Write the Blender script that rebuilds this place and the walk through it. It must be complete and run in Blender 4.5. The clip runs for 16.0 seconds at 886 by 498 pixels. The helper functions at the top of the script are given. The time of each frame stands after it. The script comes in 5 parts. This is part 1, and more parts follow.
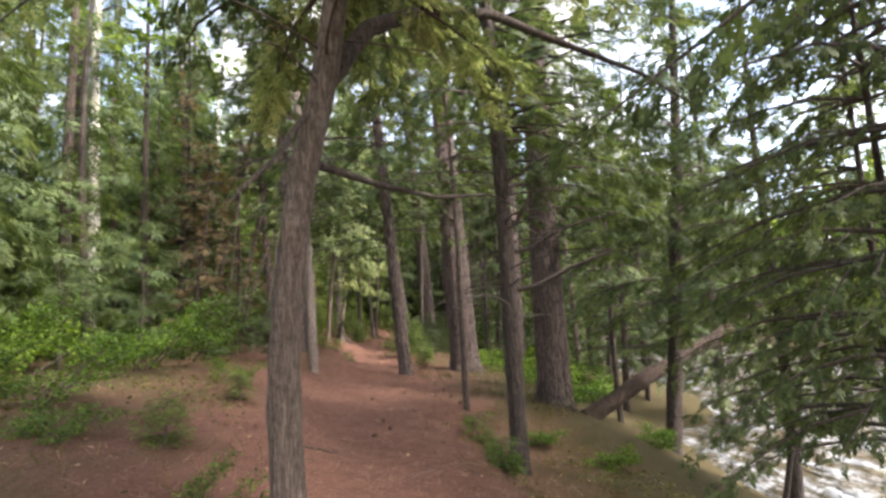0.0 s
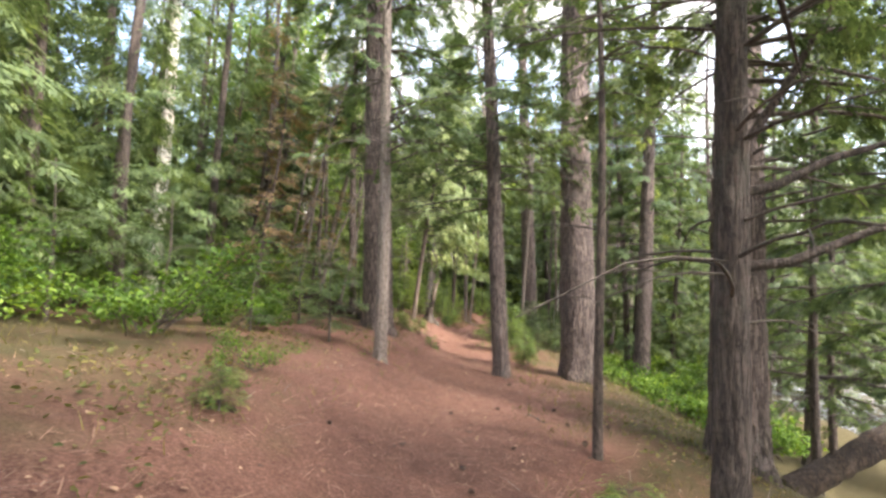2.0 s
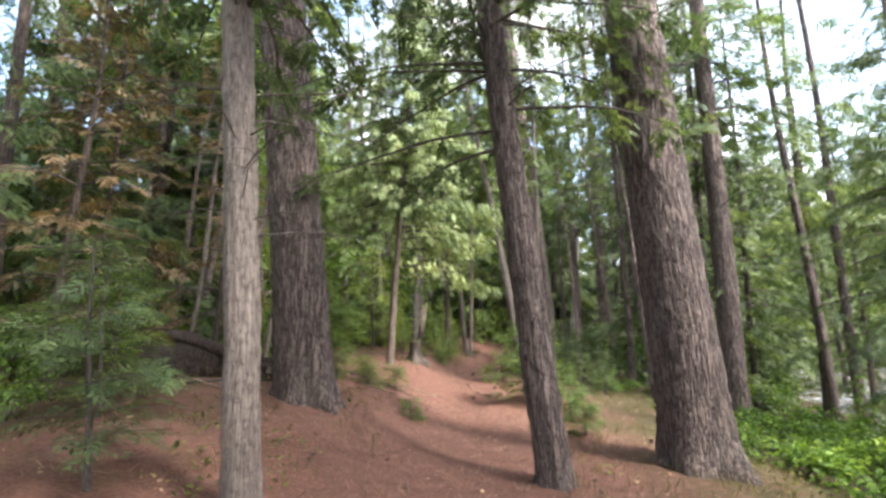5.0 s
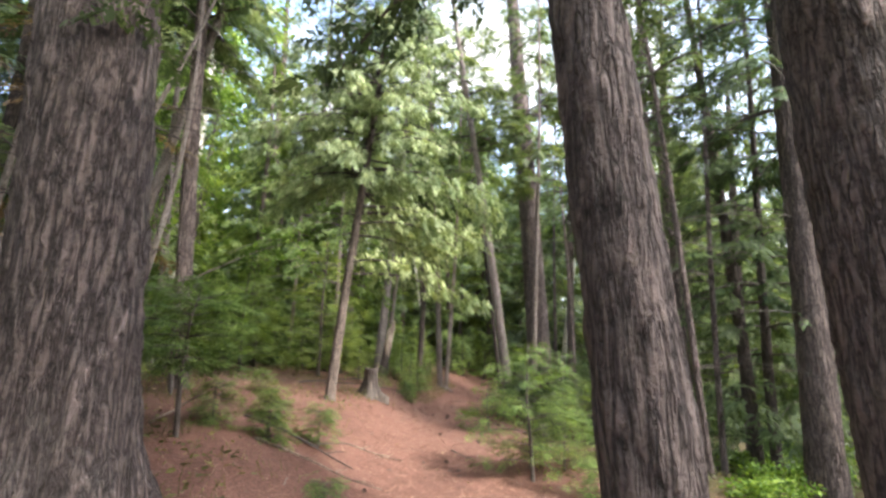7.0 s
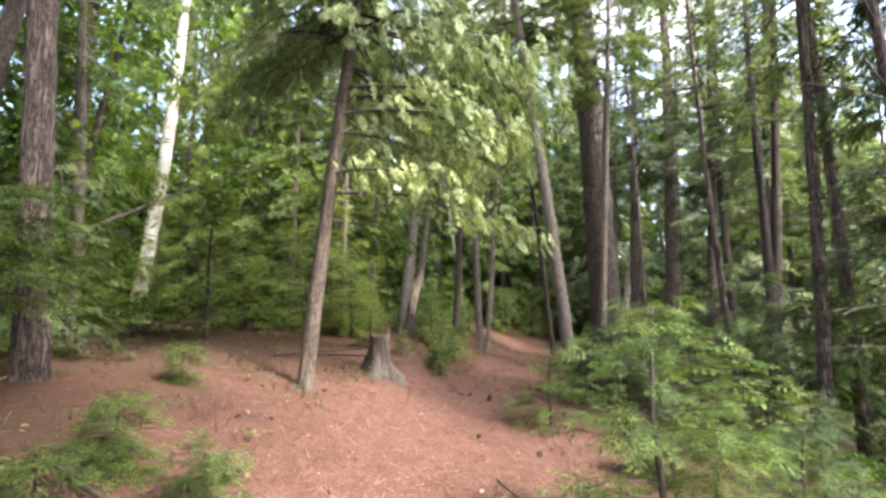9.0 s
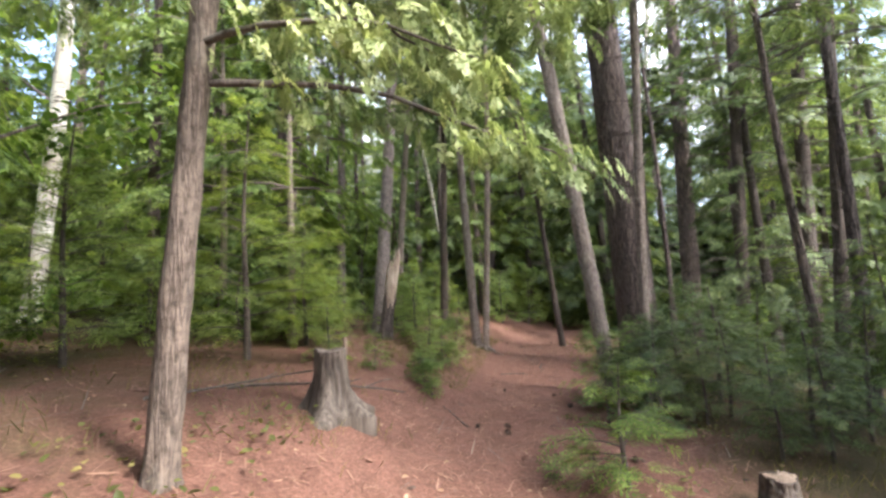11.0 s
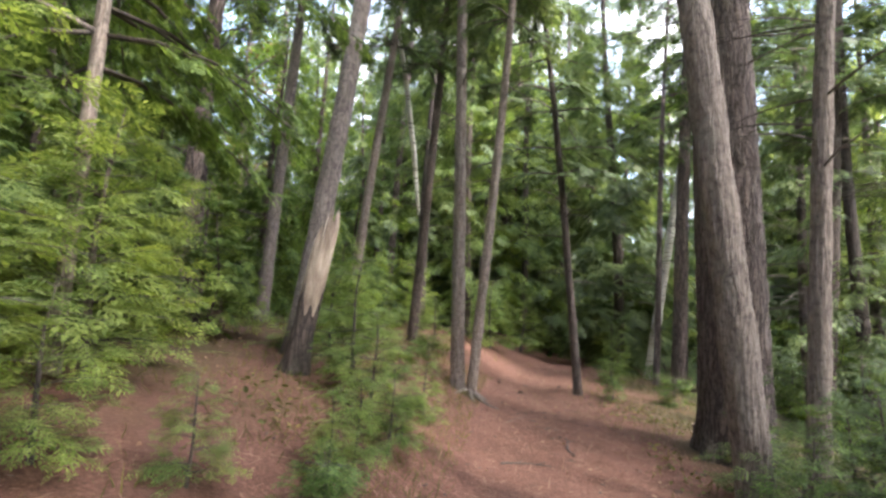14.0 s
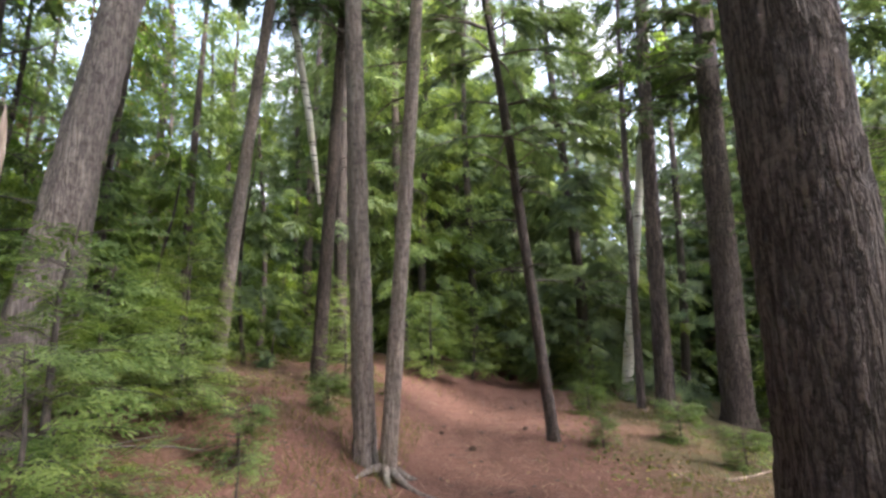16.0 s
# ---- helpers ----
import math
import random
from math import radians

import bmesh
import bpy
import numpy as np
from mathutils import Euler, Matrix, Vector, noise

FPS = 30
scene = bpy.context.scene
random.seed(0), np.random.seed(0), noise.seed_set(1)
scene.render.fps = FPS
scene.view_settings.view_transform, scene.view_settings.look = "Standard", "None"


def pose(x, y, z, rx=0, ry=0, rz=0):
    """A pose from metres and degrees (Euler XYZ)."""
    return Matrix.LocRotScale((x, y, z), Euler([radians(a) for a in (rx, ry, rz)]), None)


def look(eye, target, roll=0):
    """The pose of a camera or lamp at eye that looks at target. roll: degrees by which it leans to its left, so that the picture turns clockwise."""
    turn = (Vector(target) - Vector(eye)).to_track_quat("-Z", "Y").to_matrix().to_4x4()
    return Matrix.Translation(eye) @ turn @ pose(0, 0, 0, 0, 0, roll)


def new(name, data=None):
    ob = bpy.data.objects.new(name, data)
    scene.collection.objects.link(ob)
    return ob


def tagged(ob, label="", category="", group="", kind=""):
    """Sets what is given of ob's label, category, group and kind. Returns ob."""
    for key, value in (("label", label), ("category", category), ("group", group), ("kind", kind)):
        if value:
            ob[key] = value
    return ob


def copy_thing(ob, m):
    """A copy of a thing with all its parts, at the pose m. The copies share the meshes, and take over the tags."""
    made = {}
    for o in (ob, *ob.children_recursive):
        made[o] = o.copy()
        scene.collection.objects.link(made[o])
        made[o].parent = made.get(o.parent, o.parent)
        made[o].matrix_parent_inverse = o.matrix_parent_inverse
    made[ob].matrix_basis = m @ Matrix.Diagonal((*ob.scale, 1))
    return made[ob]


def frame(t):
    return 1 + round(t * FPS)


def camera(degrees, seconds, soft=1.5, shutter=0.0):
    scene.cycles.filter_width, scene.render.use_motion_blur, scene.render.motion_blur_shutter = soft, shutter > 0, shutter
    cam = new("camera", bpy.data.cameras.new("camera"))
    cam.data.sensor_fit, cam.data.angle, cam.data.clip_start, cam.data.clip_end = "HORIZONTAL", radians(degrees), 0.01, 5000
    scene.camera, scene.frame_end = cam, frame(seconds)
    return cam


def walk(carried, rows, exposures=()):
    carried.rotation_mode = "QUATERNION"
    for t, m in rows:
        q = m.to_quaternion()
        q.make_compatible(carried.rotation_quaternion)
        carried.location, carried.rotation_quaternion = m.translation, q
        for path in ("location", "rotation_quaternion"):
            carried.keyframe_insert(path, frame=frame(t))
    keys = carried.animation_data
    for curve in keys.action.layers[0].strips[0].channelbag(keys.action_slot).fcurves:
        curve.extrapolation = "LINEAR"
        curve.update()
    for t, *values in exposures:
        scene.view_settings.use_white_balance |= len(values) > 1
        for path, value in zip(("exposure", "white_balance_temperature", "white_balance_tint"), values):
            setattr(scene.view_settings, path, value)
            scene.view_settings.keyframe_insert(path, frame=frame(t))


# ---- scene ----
cam = camera(84.2, 16.0, soft=2.7)
PATH = [
    (0, (0.000, 0.000, 1.300), (0.017, 1.981, 1.578), -3.5),
    (0.5, (0.010, 0.654, 1.264), (-0.063, 2.645, 1.436), 0.2),
    (1, (-0.002, 1.342, 1.260), (-0.260, 3.307, 1.524), 0.9),
    (1.5, (-0.093, 1.996, 1.230), (-0.553, 3.931, 1.439), 1.6),
    (2, (-0.292, 2.678, 1.274), (-0.682, 4.627, 1.499), 2.6),
    (2.5, (-0.380, 3.403, 1.280), (-0.874, 5.312, 1.618), -1.5),
    (3, (-0.545, 4.159, 1.256), (-0.893, 6.114, 1.493), 1.3),
    (3.5, (-0.635, 4.900, 1.238), (-0.993, 6.853, 1.482), -3.4),
    (6, (-1.241, 8.642, 1.445), (-1.551, 10.582, 1.822), -0.3),
    (6.5, (-1.322, 9.343, 1.358), (-1.517, 11.299, 1.723), 3.3),
    (7, (-1.412, 10.085, 1.328), (-1.686, 12.017, 1.768), 1.0),
    (7.5, (-1.514, 10.789, 1.306), (-2.011, 12.721, 1.453), -2.0),
    (8, (-1.646, 11.461, 1.421), (-2.044, 13.412, 1.611), 1.8),
    (8.5, (-1.661, 12.153, 1.392), (-2.108, 14.069, 1.746), 0.3),
    (8.7, (-1.690, 12.425, 1.409), (-2.128, 14.357, 1.686), 0.6),
    (10.8, (-2.248, 14.817, 1.511), (-2.651, 16.765, 1.725), -1.2),
    (11, (-2.305, 15.031, 1.491), (-2.666, 16.988, 1.692), -2.6),
    (11.5, (-2.449, 15.564, 1.441), (-2.756, 17.536, 1.563), 0.6),
    (12, (-2.502, 16.088, 1.457), (-2.783, 18.049, 1.738), -1.8),
    (12.5, (-2.556, 16.641, 1.452), (-2.893, 18.588, 1.759), 0.8),
    (13, (-2.691, 17.239, 1.487), (-2.971, 19.190, 1.830), -0.7),
    (13.5, (-2.754, 17.838, 1.494), (-3.058, 19.782, 1.848), -0.2),
    (14, (-2.863, 18.421, 1.496), (-3.150, 20.385, 1.742), 3.5),
    (14.5, (-2.824, 19.026, 1.460), (-2.915, 20.979, 1.883), -1.9),
    (15, (-2.811, 19.607, 1.430), (-2.851, 21.573, 1.795), 0.3),
    (15.5, (-2.789, 20.187, 1.478), (-2.687, 22.149, 1.851), -0.2),
    (16, (-2.735, 20.785, 1.477), (-2.817, 22.754, 1.820), -0.8),
]
walk(cam, [(t, look(eye, target, roll)) for t, eye, target, roll in PATH], exposures=[(0, 2.4, 6700, 13), (1.5, 2.85, 6650, 11), (2, 3.0, 6600, 10), (3, 3.0, 6500, 10), (6, 2.8, 6150, 10), (8.5, 3.0, 6300, 10), (11, 3.0, 6150, 11), (12, 3.2, 6000, 11), (13.5, 3.15, 6200, 11), (14.5, 3.2, 6150, 12), (16, 3.0, 6100, 13)])

# ---- world and sun ----
SUN_ELEVATION, SUN_AZIMUTH = radians(48), radians(112)  # azimuth clockwise from +y
world = bpy.data.worlds.new("sky")
scene.world = world
world.use_nodes = True
wn = world.node_tree
sky = wn.nodes.new("ShaderNodeTexSky")
sky.sky_type, sky.sun_disc = "NISHITA", False
sky.sun_elevation, sky.sun_rotation = SUN_ELEVATION, SUN_AZIMUTH
sky.dust_density, sky.air_density = 2.5, 1.0
# broken white cloud over the blue
grey = wn.nodes.new("ShaderNodeRGBToBW")
wn.links.new(sky.outputs[0], grey.inputs[0])
cloud = wn.nodes.new("ShaderNodeMix")
cloud.data_type, cloud.blend_type = "RGBA", "MULTIPLY"
cloud.inputs[0].default_value, cloud.inputs[7].default_value = 1.0, (1.3, 1.27, 1.22, 1)
wn.links.new(grey.outputs[0], cloud.inputs[6])
puff = wn.nodes.new("ShaderNodeTexNoise")
puff.inputs["Scale"].default_value, puff.inputs["Detail"].default_value = 2.6, 5.0
edge = wn.nodes.new("ShaderNodeMapRange")
edge.inputs["From Min"].default_value, edge.inputs["From Max"].default_value = 0.43, 0.6
edge.inputs["To Min"].default_value, edge.inputs["To Max"].default_value = 0.15, 1.0
wn.links.new(puff.outputs[0], edge.inputs["Value"])
cover = wn.nodes.new("ShaderNodeMix")
cover.data_type = "RGBA"
wn.links.new(edge.outputs[0], cover.inputs[0])
wn.links.new(sky.outputs[0], cover.inputs[6])
wn.links.new(cloud.outputs[2], cover.inputs[7])
wn.links.new(cover.outputs[2], wn.nodes["Background"].inputs[0])
wn.nodes["Background"].inputs[1].default_value = 0.15
sun = new("sun", bpy.data.lights.new("sun", "SUN"))
sun.data.energy, sun.data.angle, sun.data.color = 1.35, radians(9.0), (1.0, 0.93, 0.82)
sun.matrix_world = look((0, 0, 0), (-math.sin(SUN_AZIMUTH) * math.cos(SUN_ELEVATION), -math.cos(SUN_AZIMUTH) * math.cos(SUN_ELEVATION), -math.sin(SUN_ELEVATION)))


# ---- materials ----
def nodes_of(name):
    m = bpy.data.materials.new(name)
    m.use_nodes = True
    return m, m.node_tree.nodes, m.node_tree.links, m.node_tree.nodes["Principled BSDF"]


def node(ns, kind, **values):
    n = ns.new(kind)
    for key, value in values.items():
        n.inputs[key.replace("_", " ")].default_value = value
    return n


def ramp(ns, *stops):
    n = ns.new("ShaderNodeValToRGB")
    e = n.color_ramp.elements
    while len(e) < len(stops):
        e.new(0.5)
    for i, (p, c) in enumerate(stops):
        e[i].position, e[i].color = p, (*c, 1)
    return n


def mapped(ns, ls, scale):
    c, m = ns.new("ShaderNodeTexCoord"), ns.new("ShaderNodeMapping")
    m.inputs["Scale"].default_value = scale
    ls.new(c.outputs["Object"], m.inputs["Vector"])
    return m


def mix(ns, ls, fac, a, b, kind="MIX"):
    n = ns.new("ShaderNodeMix")
    n.data_type, n.blend_type = "RGBA", kind
    for socket, value in ((n.inputs[0], fac), (n.inputs[6], a), (n.inputs[7], b)):
        if isinstance(value, (int, float)):
            socket.default_value = value
        elif isinstance(value, tuple):
            socket.default_value = (*value, 1)
        else:
            ls.new(value, socket)
    return n.outputs[2]


def bark(name, crevice, ridge, lichen, scale=1.0, bump=0.6, rough=0.92, stretch=0.115, bend=0.0):
    """Vertically furrowed bark with paler plates and patches of lichen."""
    m, ns, ls, p = nodes_of(name)
    co = mapped(ns, ls, (scale, scale, scale * stretch))
    net = node(ns, "ShaderNodeTexNoise", Scale=21.0, Detail=4.0, Roughness=0.62, Distortion=bend)
    ls.new(co.outputs[0], net.inputs["Vector"])
    away = ns.new("ShaderNodeMath")
    away.operation = "SUBTRACT"
    away.inputs[1].default_value = 0.5
    ls.new(net.outputs["Fac"], away.inputs[0])
    fold = ns.new("ShaderNodeMath")
    fold.operation = "ABSOLUTE"
    ls.new(away.outputs[0], fold.inputs[0])
    edge = ramp(ns, (0.0, (0, 0, 0)), (0.045, (0.5, 0.5, 0.5)), (0.12, (0.9, 0.9, 0.9)), (0.3, (1, 1, 1)))
    ls.new(fold.outputs[0], edge.inputs[0])
    fine = node(ns, "ShaderNodeTexNoise", Scale=55.0, Detail=6.0, Roughness=0.7)
    ls.new(co.outputs[0], fine.inputs["Vector"])
    base = mix(ns, ls, edge.outputs[0], crevice, ridge)
    grain = ramp(ns, (0.25, (0.66, 0.66, 0.66)), (0.75, (1.25, 1.22, 1.2)))
    ls.new(fine.outputs["Fac"], grain.inputs[0])
    base = mix(ns, ls, 1.0, base, grain.outputs[0], "MULTIPLY")
    patch = node(ns, "ShaderNodeTexNoise", Scale=2.2, Detail=5.0, Roughness=0.65)
    wide = mapped(ns, ls, (1, 1, 0.6))
    ls.new(wide.outputs[0], patch.inputs["Vector"])
    spots = ramp(ns, (0.56, (0, 0, 0)), (0.72, (0.55, 0.55, 0.55)))
    ls.new(patch.outputs["Fac"], spots.inputs[0])
    base = mix(ns, ls, spots.outputs[0], base, lichen)
    rungs = node(ns, "ShaderNodeTexNoise", Scale=26.0, Detail=4.0, Roughness=0.7)
    even = mapped(ns, ls, (1, 1, 1))
    ls.new(even.outputs[0], rungs.inputs["Vector"])
    flakes = ramp(ns, (0.34, (0.55, 0.53, 0.52)), (0.5, (1.0, 1.0, 1.0)), (0.7, (1.22, 1.2, 1.18)))
    ls.new(rungs.outputs["Fac"], flakes.inputs[0])
    base = mix(ns, ls, 1.0, base, flakes.outputs[0], "MULTIPLY")
    info = ns.new("ShaderNodeObjectInfo")
    tone = ramp(ns, (0.0, (0.82, 0.82, 0.84)), (1.0, (1.15, 1.12, 1.08)))
    ls.new(info.outputs["Random"], tone.inputs[0])
    base = mix(ns, ls, 1.0, base, tone.outputs[0], "MULTIPLY")
    ls.new(base, p.inputs["Base Color"])
    p.inputs["Roughness"].default_value = rough
    height = ns.new("ShaderNodeMath")
    height.operation = "MULTIPLY_ADD"
    height.inputs[1].default_value = 0.35
    ls.new(fine.outputs["Fac"], height.inputs[0])
    both = ns.new("ShaderNodeMath")
    both.operation = "MULTIPLY_ADD"
    both.inputs[1].default_value = 0.6
    ls.new(rungs.outputs["Fac"], both.inputs[0])
    ls.new(edge.outputs[0], both.inputs[2])
    ls.new(both.outputs[0], height.inputs[2])
    bp = node(ns, "ShaderNodeBump", Strength=bump, Distance=0.045)
    ls.new(height.outputs[0], bp.inputs["Height"])
    ls.new(bp.outputs[0], p.inputs["Normal"])
    return m


def foliage(name, dark, mid, light, passed=0.35, rough=0.55, glow=(1.3, 1.25, 0.6), ragged=0.0):
    """Leaves: a colour for each leaf, lit through from behind; ragged sprays have gaps between their needles."""
    m, ns, ls, p = nodes_of(name)
    geo = ns.new("ShaderNodeNewGeometry")
    tone = ramp(ns, (0.0, dark), (0.55, mid), (1.0, light))
    ls.new(geo.outputs["Random Per Island"], tone.inputs[0])
    info = ns.new("ShaderNodeObjectInfo")
    shift = ramp(ns, (0.0, (0.8, 0.85, 0.85)), (1.0, (1.2, 1.12, 1.0)))
    ls.new(info.outputs["Random"], shift.inputs[0])
    patch = node(ns, "ShaderNodeTexNoise", Scale=1.3, Detail=2.0)
    co = mapped(ns, ls, (1, 1, 1))
    ls.new(co.outputs[0], patch.inputs["Vector"])
    clump = ramp(ns, (0.3, (0.7, 0.75, 0.75)), (0.7, (1.25, 1.2, 1.0)))
    ls.new(patch.outputs["Fac"], clump.inputs[0])
    base = mix(ns, ls, 1.0, mix(ns, ls, 1.0, tone.outputs[0], shift.outputs[0], "MULTIPLY"), clump.outputs[0], "MULTIPLY")
    ls.new(base, p.inputs["Base Color"])
    p.inputs["Roughness"].default_value = rough
    p.inputs["Specular IOR Level"].default_value = 0.3
    tr = ns.new("ShaderNodeBsdfTranslucent")
    warm = mix(ns, ls, 1.0, base, glow, "MULTIPLY")
    ls.new(warm, tr.inputs["Color"])
    sh = ns.new("ShaderNodeMixShader")
    sh.inputs[0].default_value = passed
    ls.new(p.outputs[0], sh.inputs[1])
    ls.new(tr.outputs[0], sh.inputs[2])
    out = sh.outputs[0]
    if ragged:
        gaps = node(ns, "ShaderNodeTexNoise", Scale=ragged, Detail=2.0, Roughness=0.6)
        ls.new(co.outputs[0], gaps.inputs["Vector"])
        solid = ns.new("ShaderNodeMath")
        solid.operation = "GREATER_THAN"
        solid.inputs[1].default_value = 0.465
        ls.new(gaps.outputs["Fac"], solid.inputs[0])
        clear = ns.new("ShaderNodeBsdfTransparent")
        part_clear = ns.new("ShaderNodeMixShader")
        ls.new(solid.outputs[0], part_clear.inputs[0])
        ls.new(clear.outputs[0], part_clear.inputs[1])
        ls.new(out, part_clear.inputs[2])
        out = part_clear.outputs[0]
    ls.new(out, ns["Material Output"].inputs["Surface"])
    return m


def litter_piece(name, a, b, rough=0.85):
    m, ns, ls, p = nodes_of(name)
    geo = ns.new("ShaderNodeNewGeometry")
    tone = ramp(ns, (0.0, a), (1.0, b))
    ls.new(geo.outputs["Random Per Island"], tone.inputs[0])
    ls.new(tone.outputs[0], p.inputs["Base Color"])
    p.inputs["Roughness"].default_value = rough
    return m


def birch_bark():
    m, ns, ls, p = nodes_of("birch_bark")
    co = mapped(ns, ls, (1.2, 1.2, 7.0))
    n1 = node(ns, "ShaderNodeTexNoise", Scale=4.0, Detail=4.0)
    ls.new(co.outputs[0], n1.inputs["Vector"])
    lines = ramp(ns, (0.58, (0.72, 0.69, 0.63)), (0.66, (0.07, 0.06, 0.055)))
    ls.new(n1.outputs["Fac"], lines.inputs[0])
    big = node(ns, "ShaderNodeTexNoise", Scale=1.6, Detail=3.0)
    co2 = mapped(ns, ls, (1, 1, 1))
    ls.new(co2.outputs[0], big.inputs["Vector"])
    tone = ramp(ns, (0.35, (0.6, 0.56, 0.5)), (0.65, (1.0, 1.0, 1.0)))
    ls.new(big.outputs["Fac"], tone.inputs[0])
    ls.new(mix(ns, ls, 1.0, lines.outputs[0], tone.outputs[0], "MULTIPLY"), p.inputs["Base Color"])
    p.inputs["Roughness"].default_value = 0.7
    bp = node(ns, "ShaderNodeBump", Strength=0.3, Distance=0.006)
    ls.new(n1.outputs["Fac"], bp.inputs["Height"])
    ls.new(bp.outputs[0], p.inputs["Normal"])
    return m


def broken_wood(name, a, b):
    m, ns, ls, p = nodes_of(name)
    co = mapped(ns, ls, (1, 1, 0.07))
    n1 = node(ns, "ShaderNodeTexNoise", Scale=38.0, Detail=5.0, Roughness=0.65)
    ls.new(co.outputs[0], n1.inputs["Vector"])
    tone = ramp(ns, (0.3, a), (0.7, b))
    ls.new(n1.outputs["Fac"], tone.inputs[0])
    stain = node(ns, "ShaderNodeTexNoise", Scale=5.0, Detail=4.0)
    co2 = mapped(ns, ls, (1, 1, 0.5))
    ls.new(co2.outputs[0], stain.inputs["Vector"])
    dirt = ramp(ns, (0.38, (0.45, 0.42, 0.4)), (0.6, (1.05, 1.05, 1.05)))
    ls.new(stain.outputs["Fac"], dirt.inputs[0])
    ls.new(mix(ns, ls, 1.0, tone.outputs[0], dirt.outputs[0], "MULTIPLY"), p.inputs["Base Color"])
    p.inputs["Roughness"].default_value = 0.85
    bp = node(ns, "ShaderNodeBump", Strength=0.7, Distance=0.01)
    ls.new(n1.outputs["Fac"], bp.inputs["Height"])
    ls.new(bp.outputs[0], p.inputs["Normal"])
    return m


def forest_floor():
    """Fallen red needles; off the trodden trail they mix with moss and dry grass."""
    m, ns, ls, p = nodes_of("forest_floor")
    co = mapped(ns, ls, (1, 1, 1))
    n1 = node(ns, "ShaderNodeTexNoise", Scale=1.1, Detail=6.0, Roughness=0.6)
    n2 = node(ns, "ShaderNodeTexNoise", Scale=45.0, Detail=7.0, Roughness=0.75)
    n3 = node(ns, "ShaderNodeTexNoise", Scale=5.5, Detail=5.0, Roughness=0.7)
    for n in (n1, n2, n3):
        ls.new(co.outputs[0], n.inputs["Vector"])
    needles = ramp(ns, (0.28, (0.055, 0.027, 0.021)), (0.5, (0.155, 0.077, 0.058)), (0.75, (0.28, 0.165, 0.122)))
    ls.new(n2.outputs["Fac"], needles.inputs[0])
    tone = ramp(ns, (0.3, (0.72, 0.7, 0.7)), (0.7, (1.12, 1.1, 1.08)))
    ls.new(n3.outputs["Fac"], tone.inputs[0])
    red = mix(ns, ls, 1.0, needles.outputs[0], tone.outputs[0], "MULTIPLY")
    moss = ramp(ns, (0.3, (0.035, 0.036, 0.014)), (0.7, (0.112, 0.082, 0.042)))
    ls.new(n2.outputs["Fac"], moss.inputs[0])
    at = ns.new("ShaderNodeAttribute")
    at.attribute_name = "growth"
    s = ns.new("ShaderNodeMath")
    s.operation = "ADD"
    ls.new(at.outputs["Fac"], s.inputs[0])
    ls.new(n1.outputs["Fac"], s.inputs[1])
    s2 = ns.new("ShaderNodeMath")
    s2.operation = "MULTIPLY_ADD"
    s2.inputs[1].default_value = 0.35
    ls.new(n3.outputs["Fac"], s2.inputs[0])
    ls.new(s.outputs[0], s2.inputs[2])
    cover = ramp(ns, (0.95, (0, 0, 0)), (1.0, (1, 1, 1)))
    half = ns.new("ShaderNodeMath")
    half.operation = "MULTIPLY"
    half.inputs[1].default_value = 0.72
    ls.new(s2.outputs[0], half.inputs[0])
    cover.color_ramp.elements[0].position, cover.color_ramp.elements[1].position = 0.72, 0.98
    ls.new(half.outputs[0], cover.inputs[0])
    ls.new(mix(ns, ls, cover.outputs[0], red, moss.outputs[0]), p.inputs["Base Color"])
    p.inputs["Roughness"].default_value = 0.95
    p.inputs["Specular IOR Level"].default_value = 0.2
    bp = node(ns, "ShaderNodeBump", Strength=0.8, Distance=0.02)
    ls.new(n2.outputs["Fac"], bp.inputs["Height"])
    ls.new(bp.outputs[0], p.inputs["Normal"])
    return m


def river_water():
    m, ns, ls, p = nodes_of("river_water")
    co = mapped(ns, ls, (1, 0.5, 1))
    n1 = node(ns, "ShaderNodeTexNoise", Scale=3.0, Detail=4.0)
    ls.new(co.outputs[0], n1.inputs["Vector"])
    n2 = node(ns, "ShaderNodeTexNoise", Scale=0.25, Detail=3.0)
    ls.new(co.outputs[0], n2.inputs["Vector"])
    tone = ramp(ns, (0.35, (0.075, 0.06, 0.033)), (0.65, (0.15, 0.12, 0.07)))
    ls.new(n2.outputs["Fac"], tone.inputs[0])
    # white-blue patches paint sky glitter, with riffle foam, into the water's colour
    foam_glint = node(ns, "ShaderNodeTexNoise", Scale=2.2, Detail=7.0, Roughness=0.72)
    ls.new(co.outputs[0], foam_glint.inputs["Vector"])
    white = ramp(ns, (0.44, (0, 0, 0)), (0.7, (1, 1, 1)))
    ls.new(foam_glint.outputs["Fac"], white.inputs[0])
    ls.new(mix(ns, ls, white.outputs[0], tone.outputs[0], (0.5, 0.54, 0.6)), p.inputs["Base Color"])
    p.inputs["Roughness"].default_value = 0.07
    p.inputs["IOR"].default_value = 1.33
    bp = node(ns, "ShaderNodeBump", Strength=1.0, Distance=0.6)
    ls.new(n1.outputs["Fac"], bp.inputs["Height"])
    ls.new(bp.outputs[0], p.inputs["Normal"])
    return m


